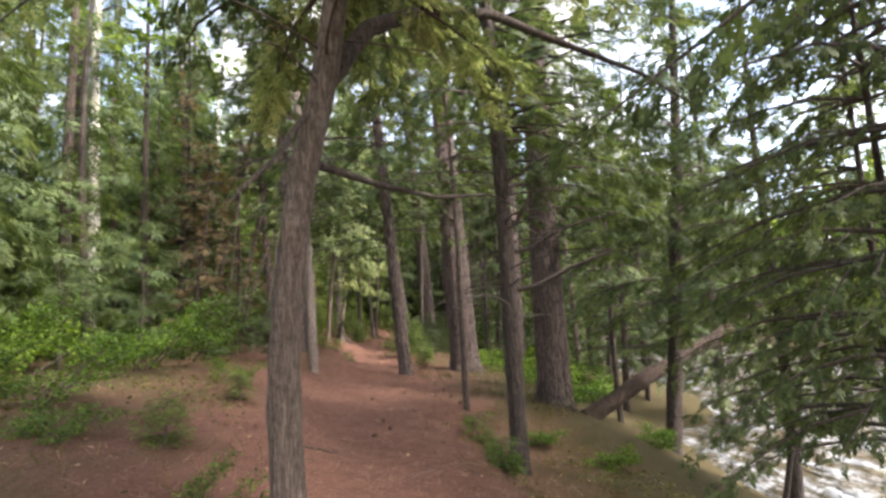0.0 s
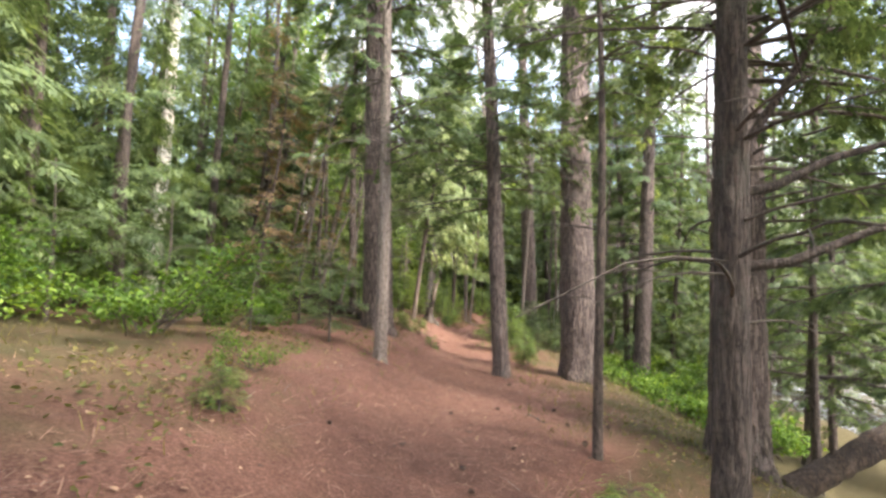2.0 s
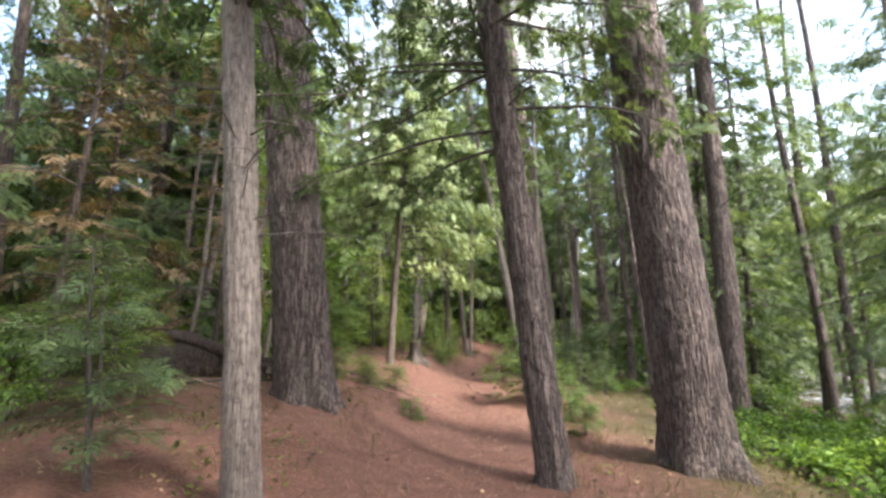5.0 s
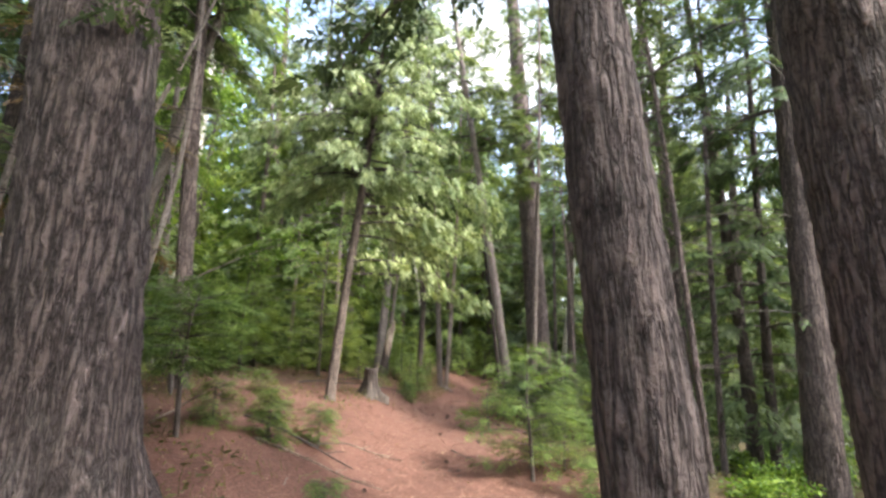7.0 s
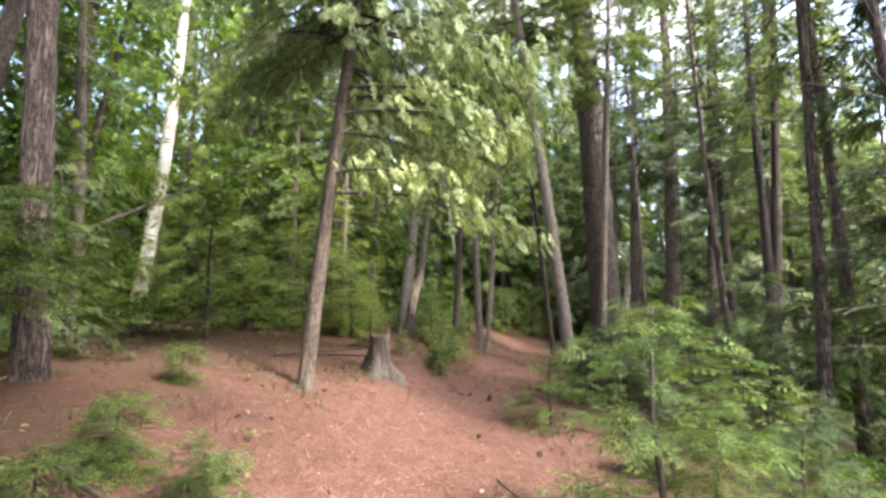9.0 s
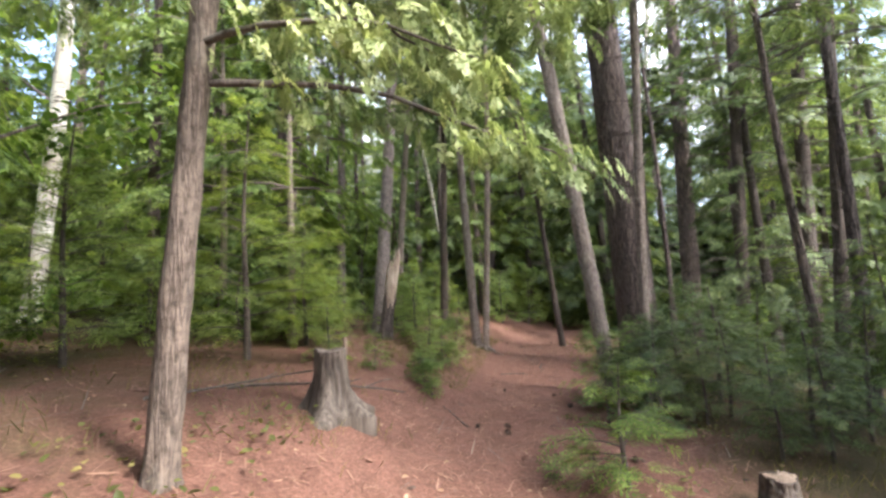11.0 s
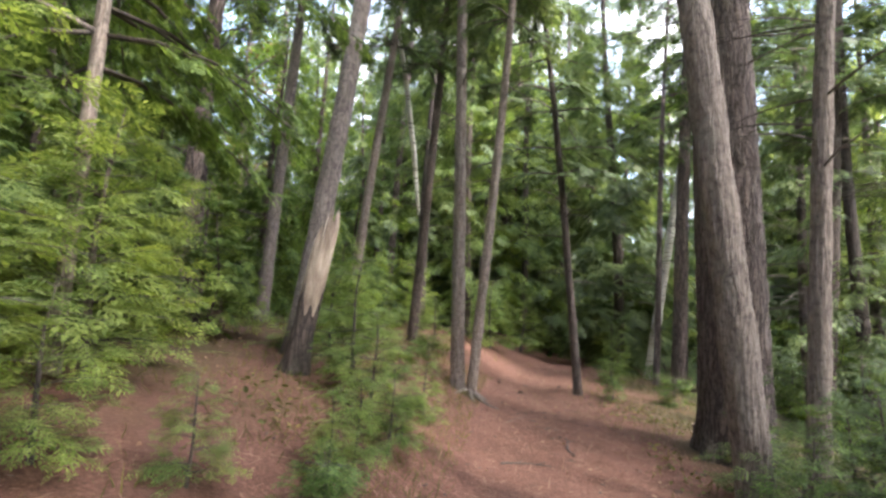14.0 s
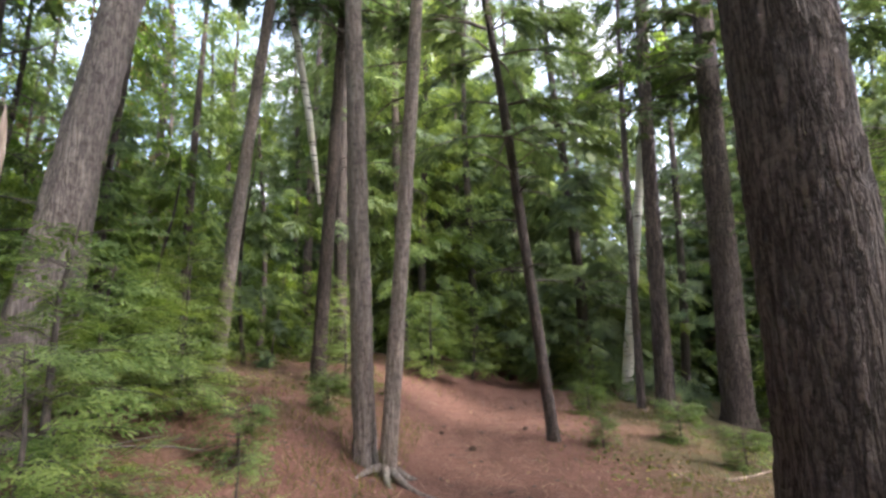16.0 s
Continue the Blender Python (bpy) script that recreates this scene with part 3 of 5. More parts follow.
# ---- ground and river ----
def build_ground():
    xs = np.unique(np.concatenate([-np.geomspace(9, 600, 26), np.arange(-9, 9.01, 0.11), np.geomspace(9, 600, 26)]))
    ys = np.unique(np.concatenate([-np.geomspace(4, 600, 20), np.arange(-4, 34.01, 0.14), np.geomspace(34, 600, 22)]))
    X, Y = np.meshgrid(xs, ys)
    Z = land(X, Y)
    near = (np.abs(X) < 9) & (Y > -4) & (Y < 34)
    Z = Z + near * rng.normal(0, 0.006, X.shape)
    n, m = X.shape
    i, j = np.meshgrid(np.arange(n - 1), np.arange(m - 1), indexing="ij")
    f = np.stack([i * m + j, i * m + j + 1, (i + 1) * m + j + 1, (i + 1) * m + j], -1).reshape(-1, 4)
    me = mesh_np("ground", np.stack([X, Y, Z], -1).reshape(-1, 3), f, FLOOR, True)
    d = (X - trail_x(Y)).ravel()
    growth = np.interp(d, [-9, -3.5, -1.8, -0.8, 0, 0.8, 1.6, 3.2, 5], [0.75, 0.5, 0.28, 0.08, 0.0, 0.16, 0.48, 0.75, 0.95])
    growth = growth + 0.14 * (np.interp(d, [-2.6, -0.9, -0.3], [1, 0.8, 0]) * np.interp(Y.ravel(), [6, 9.5], [1, 0]))
    growth = growth + 0.12 * np.interp(d, [-3.2, -1.7, -0.75, -0.45], [0.8, 1, 0.7, 0]) * np.interp(Y.ravel(), [20.3, 21.4, 26, 28], [0, 1, 1, 0])
    at = me.attributes.new("growth", "FLOAT", "POINT")
    at.data.foreach_set("value", growth.astype(np.float32))
    return tagged(new("ground", me), "forest floor of fallen red needles, moss and dry grass", "ground", kind="structure")


build_ground()
WATER_LEVEL = -1.75
wv = [(x, y, WATER_LEVEL) for y in (-300, -20, 20, 60, 300) for x in (2, 12, 60)]
wf = [(3 * i + j, 3 * i + j + 1, 3 * i + j + 4, 3 * i + j + 3) for i in range(4) for j in range(2)]
tagged(new("water", mesh_np("water", wv, wf, WATER)), "shallow brown river with foam and glitter painted on its ripples", "river", kind="structure")

def boughs(parent, start_low, start_high, axis, angles, length, count, leafmat, spray=0.2, hang=1.2, dense=1.6, droop=0.35, rise=0.1, seed=1, template=SPRAY):
    """Long drooping boughs with hanging sprays, each a part with its foliage under it."""
    r = np.random.default_rng(seed)
    for _ in range(count):
        a, reach = r.uniform(*angles), length * r.uniform(0.65, 1.1)
        p = limb_line(r, axis(r.uniform(start_low, start_high)), a, reach, rise, droop, 8, 0.1)
        wood = Soup()
        wood.tube(p, np.linspace(0.02, 0.004, 8), 6)
        n = int(reach / spray * 6 * dense)
        u = r.uniform(0.08, 1.0, n) ** 0.75
        q = np.stack([np.interp(u, np.linspace(0, 1, 8), p[:, i]) for i in range(3)], -1) + r.normal(0, 0.1, (n, 3)) * [1, 1, 0.7]
        s = a + r.choice([-1, 1], n) * r.uniform(0.1, 1.3, n)
        v, f = spread(template, q, np.stack([np.cos(s), np.sin(s), -hang + r.normal(0, 0.4, n)], -1), np.stack([r.normal(0, 0.6, n), r.normal(0, 0.6, n), np.ones(n)], -1), spray * r.uniform(0.6, 1.3, n))
        limb = part("bough", wood.mesh("bough", TWIG), parent, "long drooping bough")
        part("foliage", mesh_np("foliage", v, f, leafmat), limb)


# ---- the trees along the trail ----
TALL = dict(low=6.5, reach=2.6, spray=0.4, gap=0.5, per=5, dense=0.95)
T = []


def pine(x, y, dia, lean, height=17, fine=1, low=6.5, reach=2.6, material=None, dead=None, label="tall grey-brown pine beside the trail", sway=0.04, leafmat=None, **more):
    c = dict(TALL, low=low, reach=reach)
    c.update(more)
    return tree("pine_tree", x, y, height, dia / 2, lean, material or PINE, fine, c, dead, sway, label, "tree", leafmat)


# forked cedar that the walk begins beside, with a long limb over the trail
fork = tree("cedar_tree", -0.70, 2.36, 9, 0.088, (-0.144, -0.03, 0.09), BROWN, 2, dict(low=3.0, reach=2.7, spray=0.25, gap=0.22, per=6, dense=1.3), (1.9, 3.5, 9, 1.0, 0.009), 0.01, "slender forked cedar with a long limb over the trail", "tree", CEDAR)
arch = Soup()
arch.tube([(0.17, -0.05, 2.36), (0.36, 0.25, 2.85), (0.7, 0.62, 3.2), (1.2, 1.1, 3.46), (1.8, 1.66, 3.56), (2.8, 2.2, 3.46), (3.6, 2.6, 3.2)], [0.055, 0.05, 0.045, 0.038, 0.03, 0.02, 0.008], 9)
part("limb", arch.mesh("limb", DARK), fork, "long arching limb")
lower = Soup()
lower.tube([(0.12, 0.0, 1.98), (0.35, 0.6, 2.03), (0.7, 1.2, 2.08), (1.2, 2.1, 2.3), (1.6, 2.8, 2.3)], [0.024, 0.02, 0.016, 0.012, 0.005], 7)
part("limb", lower.mesh("limb", DARK), fork, "low thin limb")
hung = Soup()
hung.tube([(0.14, -0.05, 2.28), (0.08, -0.2, 2.1), (0.05, -0.35, 1.92), (-0.02, -0.5, 1.76), (-0.06, -0.6, 1.66)], [0.02, 0.016, 0.012, 0.008, 0.003], 7)
part("limb", hung.mesh("limb", DARK), fork, "broken hanging limb")
boughs(fork, 2.9, 3.5, lambda h: (0.07 * h, -0.02 * h, h), (-0.4, 2.6), 1.9, 9, HEMLOCK, 0.2, 0.7, 0.9, 0.25, 0.25, 7)

slim = pine(-2.53, 9.61, 0.21, (-0.028, -0.001), 13, 2, 3.2, 1.9, GREY, (1.2, 4.0, 26, 1.2, 0.006), "slim grey trunk with bare twigs beside the trail", spray=0.3, dense=0.6)
pine(-3.46, 12.22, 0.60, (-0.037, -0.041), 19, 2, 6.0, 3.0, PINE, (2.8, 5.5, 8, 1.8), "thick furrowed pine standing beside a fallen log")
dark = pine(-0.93, 11.70, 0.31, (-0.083, 0.016), 16, 2, 4.6, 2.2, PINE, (3.2, 5.0, 7, 1.1), "leaning dark pine at the trail's edge")
pine(0.51, 12.64, 0.70, (-0.032, 0.004), 20, 2, 7.0, 3.0, PINE, (3.5, 7, 8, 2.0), "thick furrowed pine on the river bank, lit from the side")
thin = pine(0.775, 5.85, 0.22, (-0.01, -0.04), 12, 2, 4.0, 2.4, DARK, (1.6, 4.2, 26, 1.7, 0.012), "thin dark hemlock with many bare limbs", spray=0.28, dense=0.75, per=5, gap=0.4)
for rise in ([(0, 0, 2.75), (0.2, 0.02, 2.9), (0.42, 0.04, 3.25), (0.7, 0.1, 3.75), (0.95, 0.1, 4.3)], [(0, 0, 2.5), (0.3, 0.08, 2.56), (0.65, 0.1, 2.75), (1.1, 0.2, 2.9), (1.6, 0.3, 3.0)], [(0, 0, 2.05), (0.35, -0.02, 2.1), (0.8, 0.02, 2.3), (1.25, 0.1, 2.45), (1.7, 0.15, 2.5)]):
    bent = Soup()
    bent.tube(rise, [0.034, 0.03, 0.024, 0.017, 0.008], 8)
    part("limb", bent.mesh("limb", DARK), thin, "stout dark limb")
stout_one = pine(1.838, 8.676, 0.58, (0.026, 0.003), 19, 2, 5.2, 3.4, PINE, (2.4, 5.5, 16, 2.2, 0.012), "thick pine on the river bank with bare limbs", spray=0.34, dense=1.0, per=5, gap=0.45)
boughs(slim, 2.2, 4.2, lambda h: (-0.028 * h, -0.001 * h, h), (-0.8, 0.7), 1.5, 8, HEMLOCK, 0.2, 0.4, 0.8, 0.2, 0.2, 11)
boughs(dark, 3.0, 4.2, lambda h: (-0.083 * h, 0.016 * h, h), (2.5, 4.6), 2.2, 6, HEMLOCK, 0.22, 0.5, 0.7, 0.25, 0.1, 12)
boughs(dark, 3.4, 4.8, lambda h: (-0.083 * h, 0.016 * h, h), (-1.2, 1.2), 2.2, 8, HEMLOCK, 0.22, 0.6, 0.8, 0.3, 0.12, 15)
boughs(thin, 2.7, 4.6, lambda h: (0, 0, h), (-1.0, 0.7), 2.4, 9, HEMLOCK, 0.22, 0.6, 0.8, 0.3, 0.25, 13)
boughs(stout_one, 2.6, 5.2, lambda h: (0.026 * h, 0.003 * h, h), (-1.3, 0.6), 3.2, 11, HEMLOCK, 0.24, 0.7, 0.9, 0.3, 0.15, 14)
pine(0.28, 7.68, 0.10, (-0.019, 0.0), 8, 1, 3.6, 1.1, DARK, (1.4, 4.0, 16, 0.9, 0.007), "thin dead-branched sapling trunk on the bank", spray=0.22)
pine(3.70, 11.0, 0.14, (0.03, 0.0), 9, 1, 2.6, 1.4, DARK, (1.0, 3.5, 14, 1.2, 0.008), "thin hemlock at the water's edge", spray=0.26, dense=0.5)
pine(3.90, 9.0, 0.30, (0.12, 0.0), 11, 1, 2.6, 2.6, DARK, (1.4, 3.6, 10, 1.5), "dark hemlock leaning out over the river", spray=0.3, dense=1.3)
pine(2.525, 17.45, 0.46, (0.04, 0.002), 16, 1, 5.0, 2.2, PINE, (2, 5, 14, 1.5), "straight grey pine on the bank")
pine(-0.65, 23.72, 0.70, (-0.045, -0.026), 19, 2, 7.0, 3.0, PINE, (3.5, 7, 8, 1.6), "thick leaning pine with dark furrowed bark")
pine(-1.455, 21.47, 0.22, (-0.128, -0.017), 15, 2, 5.5, 1.8, GREY, (3, 5.5, 6, 0.9), "slim grey cedar leaning over the trail")
pine(-0.95, 21.9, 0.135, (0.032, -0.017), 13, 2, 5.5, 1.5, GREY, (2.2, 5.5, 12, 1.0, 0.008), "slim grey trunk beside the thick leaning pine")
lit = tree("cedar_tree", -3.966, 16.986, 9.5, 0.08, (0.091, -0.01), BROWN, 2, dict(low=3.3, reach=2.1, spray=0.22, gap=0.17, per=6, dense=1.35, hang=1.3, droop=0.5), (2.2, 3.0, 3, 0.7), 0.03, "cedar with bright drooping foliage beside a stump", "tree", CEDAR)
stem = lambda h: (0.091 * h, -0.01 * h, h)
boughs(lit, 2.5, 3.6, stem, (-0.1, 1.3), 2.3, 8, CEDAR, 0.2, 1.3, 1.2, 0.3, 0.1, 5)
boughs(lit, 1.7, 2.9, stem, (-0.25, 1.0), 2.0, 6, CEDAR, 0.17, 1.2, 1.6, 0.35, 0.16, 25)
boughs(lit, 2.9, 4.2, stem, (1.5, 3.4), 2.2, 9, CEDAR, 0.2, 1.2, 1.1, 0.35, 0.1, 6)
pine(-4.977, 23.13, 0.25, (0.053, 0.143), 14, 2, 6.0, 1.6, GREY, (3, 6, 8, 0.9), "pale grey cedar trunk leaning beside a snag")
pine(-3.477, 24.52, 0.19, (-0.058, -0.002), 14, 2, 5.5, 1.6, GREY, (3, 5.5, 7, 0.7), "slim grey cedar beside the trail")
rooted = pine(-3.301, 24.43, 0.13, (0.043, 0.002), 12, 2, 4.8, 1.5, GREY, (2.2, 4.8, 9, 0.8), "thin grey trunk with spread roots beside the trail")
for way, reach in ((-0.9, 0.42), (-1.7, 0.3), (-2.6, 0.34), (0.2, 0.3), (1.6, 0.3)):
    root = Soup()
    run = np.linspace(0, 1, 7)
    rx, ry = np.cos(way + 0.5 * run) * run * reach, np.sin(way + 0.5 * run) * run * reach
    rz = land(rooted.location.x + rx, rooted.location.y + ry) - rooted.location.z
    root.tube(np.stack([rx, ry, rz + 0.07 * (1 - run) ** 2 + 0.008 - 0.018 * run], -1), np.linspace(0.036, 0.01, 7), 8)
    part("root", root.mesh("root", GREY), rooted)
pine(-1.791, 26.43, 0.15, (-0.122, 0.005), 12, 1, 3.5, 1.6, DARK, (1.6, 3.6, 14, 0.9), "thin dark leaning trunk beyond the bend")
tree("birch_tree", 0.503, 31.22, 15, 0.12, (0.123, 0.005), BIRCH, 1, dict(low=7, reach=2.2, spray=0.4, gap=0.5, per=4, dense=0.8), (3, 7, 8, 1.2), 0.05, "white birch among dark conifers", "tree", MAPLE)
pine(0.864, 30.13, 0.36, (0.021, 0.0), 17, 1, 6, 2.2, PINE, (2.5, 6, 10, 1.5), "straight dark pine behind a birch")
pine(1.95, 29.8, 0.52, (0.01, 0.0), 18, 1, 6, 2.4, PINE, (2.5, 6, 10, 1.5), "grey pine among dark conifers")
pine(-5.533, 26.32, 0.17, (0.074, 0.0), 13, 1, 5, 1.6, GREY, (3, 5, 7, 0.9), "slim trunk leaning in the shade")
pine(-6.6, 25.46, 0.2, (0.01, 0.0), 14, 1, 5.0, 1.6, GREY, (2, 5, 12, 0.9, 0.008), "slim grey trunk deep in the shade")
pine(-4.534, 26.85, 0.19, (0.025, 0.008), 14, 1, 5, 1.8, DARK, (2, 5, 12, 1.0), "dark slim trunk in the shade")
pine(2.37, 27.75, 0.34, (0.05, -0.008), 15, 1, 5.5, 2.0, DARK, (1.0, 5.5, 34, 1.8, 0.012), "dark conifer with many dead branches")
pine(2.64, 24.5, 0.24, (0.06, -0.017), 15, 1, 5.5, 1.8, DARK, (1.2, 5.5, 28, 1.6, 0.012), "dark conifer with many dead branches")
pine(3.9, 27.8, 0.40, (0.04, -0.007), 16, 1, 5.5, 2.0, DARK, (1.0, 5.5, 34, 2.0, 0.013), "dark conifer with many dead branches")
pine(-5.33, 15.6, 0.22, (-0.042, -0.025), 13, 2, 4.2, 1.8, PINE, (2.4, 4.4, 8, 1.0), "grey trunk with a pale spreading foot", spray=0.28, leafmat=CEDAR)

# ---- more trees that stand apart ----
pine(-6.5, 15.6, 0.17, (0.2, 0.02), 11, 1, 5.0, 1.6, GREY, (2, 5, 8, 1.0), "grey cedar leaning over young spruces")
pine(-7.3, 15.4, 0.18, (0.2, 0.0), 11, 1, 5.0, 1.6, GREY, (2, 5, 8, 1.0), "grey cedar leaning beside another")
for bx, by, bh, bl in ((-8.2, 11.5, 14, (0.025, 0.0)), (-10.8, 22.0, 15, (0.09, 0.0))):
    tree("birch_tree", bx, by, bh, 0.17 if bx < -10 else 0.16, bl, BIRCH, 1, dict(low=6.5, reach=2.0, spray=0.4, gap=0.5, per=4, dense=0.8, template=FAR_SPRAY), None, 0.1, "white birch among the conifers", "tree", MAPLE)
# the one at (3.2, 0.2) is added: trunk unseen, boughs shade the trail
for hx, hy, hh, hr, hl in ((4.7, 13.4, 9, 2.7, 1.3), (5.9, 14.9, 9, 2.4, 1.5), (4.6, 7.0, 8, 2.5, 1.6), (5.5, 17.0, 10, 2.7, 1.2), (6.8, 12.6, 11, 2.8, 1.2), (3.2, 0.2, 11, 3.4, 2.6), (2.6, 18.8, 11, 1.9, 2.0), (4.1, 20.6, 11, 2.0, 1.6), (5.2, 2.4, 11, 2.6, 2.3), (3.3, 3.1, 10, 2.7, 2.4)):
    tree("hemlock_tree", hx, hy, hh, 0.09, (0.04, 0), DARK, 1, dict(low=hl, reach=hr, spray=0.25, gap=0.34, per=5, dense=0.75, hang=0.6), None, 0.05, "hemlock with drooping boughs at the river", "tree", HEMLOCK)
for hx, hy, hh, hr, hl, hlean in ((3.7, 4.0, 9, 2.4, 1.2, (0.0, 0.0)), (3.9, 6.2, 6, 1.5, 1.6, (0.33, 0.0)), (4.6, 5.2, 10, 2.2, 1.4, (0.0, 0.0))):
    tree("hemlock_tree", hx, hy, hh, 0.04, hlean, DARK, 1, dict(low=hl, reach=hr, spray=0.17, gap=0.3, per=6, dense=0.8, hang=0.7), None, 0.05, "slender hemlock with drooping boughs at the river", "tree", HEMLOCK)
for rx, ry, rd, rl in ((1.1, 17.3, 0.11, (-0.05, 0.03)), (1.5, 17.9, 0.1, (0.04, 0.0)), (1.0, 18.9, 0.15, (0.02, 0.0)), (1.7, 19.6, 0.16, (-0.03, 0.02)), (1.2, 22.0, 0.13, (-0.06, 0.0)), (2.0, 22.6, 0.2, (0.0, 0.0)), (0.5, 26.0, 0.12, (-0.04, 0.0)), (3.4, 21.5, 0.22, (0.04, 0.0)), (0.2, 29.5, 0.14, (0.03, 0))):
    pine(rx, ry, rd, rl, 12, 1, 5.2, 1.5, PINE, (1.2, 4.8, 18, 1.3, 0.009), "thin dark trunk with dead branches", spray=0.36, dense=0.45, template=MID_SPRAY)
for cx, cy, ch, cr in ((-6.6, 21.2, 9, 1.8), (-5.4, 20.9, 10, 1.8)):
    tree("cedar_tree", cx, cy, ch, 0.05, (0.03, 0), GREY, 1, dict(low=1.8, reach=cr, spray=0.22, gap=0.26, per=4, dense=1.0, hang=0.6, droop=0.5), None, 0.05, "cedar with drooping sprays in the wood", "tree", SPRUCE)

for dx, dy, dh, dr in ((-6.0, 14.2, 6, 1.4), (-7.0, 12.9, 8, 1.6), (-5.6, 11.2, 5, 1.1)):
    tree("dead_spruce", dx, dy, dh, 0.05, (0.05, 0), DARK, 1, dict(low=0.8, reach=dr, spray=0.3, gap=0.3, per=4, dense=0.55, template=MID_SPRAY, hang=0.3), (0.4, 3.5, 18, 1.3, 0.009), 0.05, "dead spruce with rusty brown needles behind a pine", "tree", RUST)

for dx, dy, dh, dl in ((-5.7, 14.0, 5.0, (0.3, 0.0)), (-6.2, 13.8, 6.0, (0.16, 0.05)), (-5.3, 14.5, 5.5, (0.1, 0.0)), (-6.9, 14.2, 6.0, (0.22, 0.0)), (-5.9, 14.8, 7.0, (-0.05, 0.0))):
    tree("dead_tree", dx, dy, dh, 0.045, dl, GREY, 1, None, (0.6, 4.5, 10, 0.8, 0.008), 0.08, "bare grey dead stem leaning over a fallen log")

# ---- woods all round ----


def far_conifer(height, low, reach, leafmat, spray=0.62, gap=0.42, per=4, dense=0.75, radius=0.1, dead=None, material=None, template=FAR_SPRAY):
    c = dict(low=low, reach=reach, spray=spray, gap=gap, per=per, dense=dense, template=template, hang=0.5)
    return tree("conifer", 0, -60, height, radius, (0.02, 0.0), material or DARK, 0, c, dead, 0.08, "dark conifer in the dense wood", "tree", leafmat, "trees of the wood")


protos = [
    far_conifer(13, 1.2, 2.3, HEMLOCK),
    far_conifer(16, 2.6, 2.6, HEMLOCK, radius=0.14),
    far_conifer(11, 0.7, 2.0, FROND, 0.5, 0.36),
    far_conifer(15, 5.0, 2.2, HEMLOCK, radius=0.13, dead=(1.0, 5.0, 14, 1.5, 0.014), material=PINE),
]
near_protos = [
    far_conifer(12, 0.8, 2.2, HEMLOCK, 0.44, 0.4, 4, 0.72, template=MID_SPRAY),
    far_conifer(14, 2.4, 2.3, HEMLOCK, 0.44, 0.42, 4, 0.65, 0.12, template=MID_SPRAY),
    far_conifer(10, 0.6, 1.9, FROND, 0.38, 0.34, 4, 0.8, template=MID_SPRAY),
    far_conifer(14, 4.6, 2.0, HEMLOCK, 0.42, 0.42, 4, 0.7, 0.12, (1.0, 4.8, 16, 1.4, 0.012), PINE, MID_SPRAY),
]
thick = [far_conifer(11, 0.2, 2.5, HEMLOCK, 0.7, 0.36, 5, 0.85, 0.1), far_conifer(13, 0.4, 2.6, HEMLOCK, 0.75, 0.4, 5, 0.8, 0.12)]
light = [far_conifer(9, 0.4, 2.0, SPRUCE, 0.42, 0.36, 4, 0.72, 0.08, template=MID_SPRAY), far_conifer(6, 0.2, 1.7, SPRUCE, 0.38, 0.28, 4, 0.72, 0.06, template=MID_SPRAY)]
young = [far_conifer(3.4, 0.15, 1.2, HEMLOCK, 0.34, 0.22, 4, 0.75, 0.03), far_conifer(2.4, 0.1, 1.0, SPRUCE, 0.3, 0.2, 4, 0.75, 0.025)]
maples = [
    leafy_tree("maple_tree", 0, -62, 12, 0.09, 2.2, 2.6, 15, 48, 0.2, GREY, MAPLE, "broadleaved tree with pale green leaves in the wood", "trees of the wood"),
    leafy_tree("maple_tree", 0, -64, 9, 0.07, 1.2, 2.2, 14, 48, 0.18, GREY, MAPLE, "broadleaved tree with pale green leaves in the wood", "trees of the wood"),
    leafy_tree("maple_tree", 0, -68, 10, 0.07, 1.8, 2.3, 14, 105, 0.115, GREY, MAPLE, "broadleaved tree with pale green leaves in the wood", "trees of the wood"),
    leafy_tree("maple_tree", 0, -66, 7, 0.05, 1.6, 1.5, 8, 40, 0.13, GREY, RUST, "half-dead tree with rusty leaves in the wood", "trees of the wood"),
]
pick = random.Random(11)
spots = [(-0.93, 11.7), (-5.3, 15.6), (-4.1, 17.2), (-8.2, 11.5), (-10.5, 21.8), (-6.5, 15.6), (-6.0, 13.5), (-5.3, 14.2)]


glade = ((-2.4, 15.0), (-10.5, 21.8))
far_glade = ((-2.7, 20.0), (0.75, 32.1))
sights = [glade, ((-0.6, 4.9), (-8.2, 11.5)), ((-2.7, 20.8), (-5.6, 26.2)), ((-2.7, 20.8), (-4.6, 27.2)), far_glade, ((-2.7, 20.0), (1.2, 31.3)), ((-2.5, 16.6), (-4.9, 23.2)), ((-2.7, 20.0), (-6.6, 25.4)), ((-2.5, 16.6), (-1.66, 27.6))]


def free(x, y, gap):
    """Whether a spot is clear of other trees and of the glades that open towards the pale trunks."""
    for line in sights:
        (ax, ay), (bx, by) = line
        u = ((x - ax) * (bx - ax) + (y - ay) * (by - ay)) / ((bx - ax) ** 2 + (by - ay) ** 2)
        if 0 < u < 1.04 and math.hypot(ax + u * (bx - ax) - x, ay + u * (by - ay) - y) < (1.2 if line is glade else 2.0 if line is far_glade else 0.75):
            return False
    return all((x - a) ** 2 + (y - b) ** 2 > gap * gap for a, b in spots)


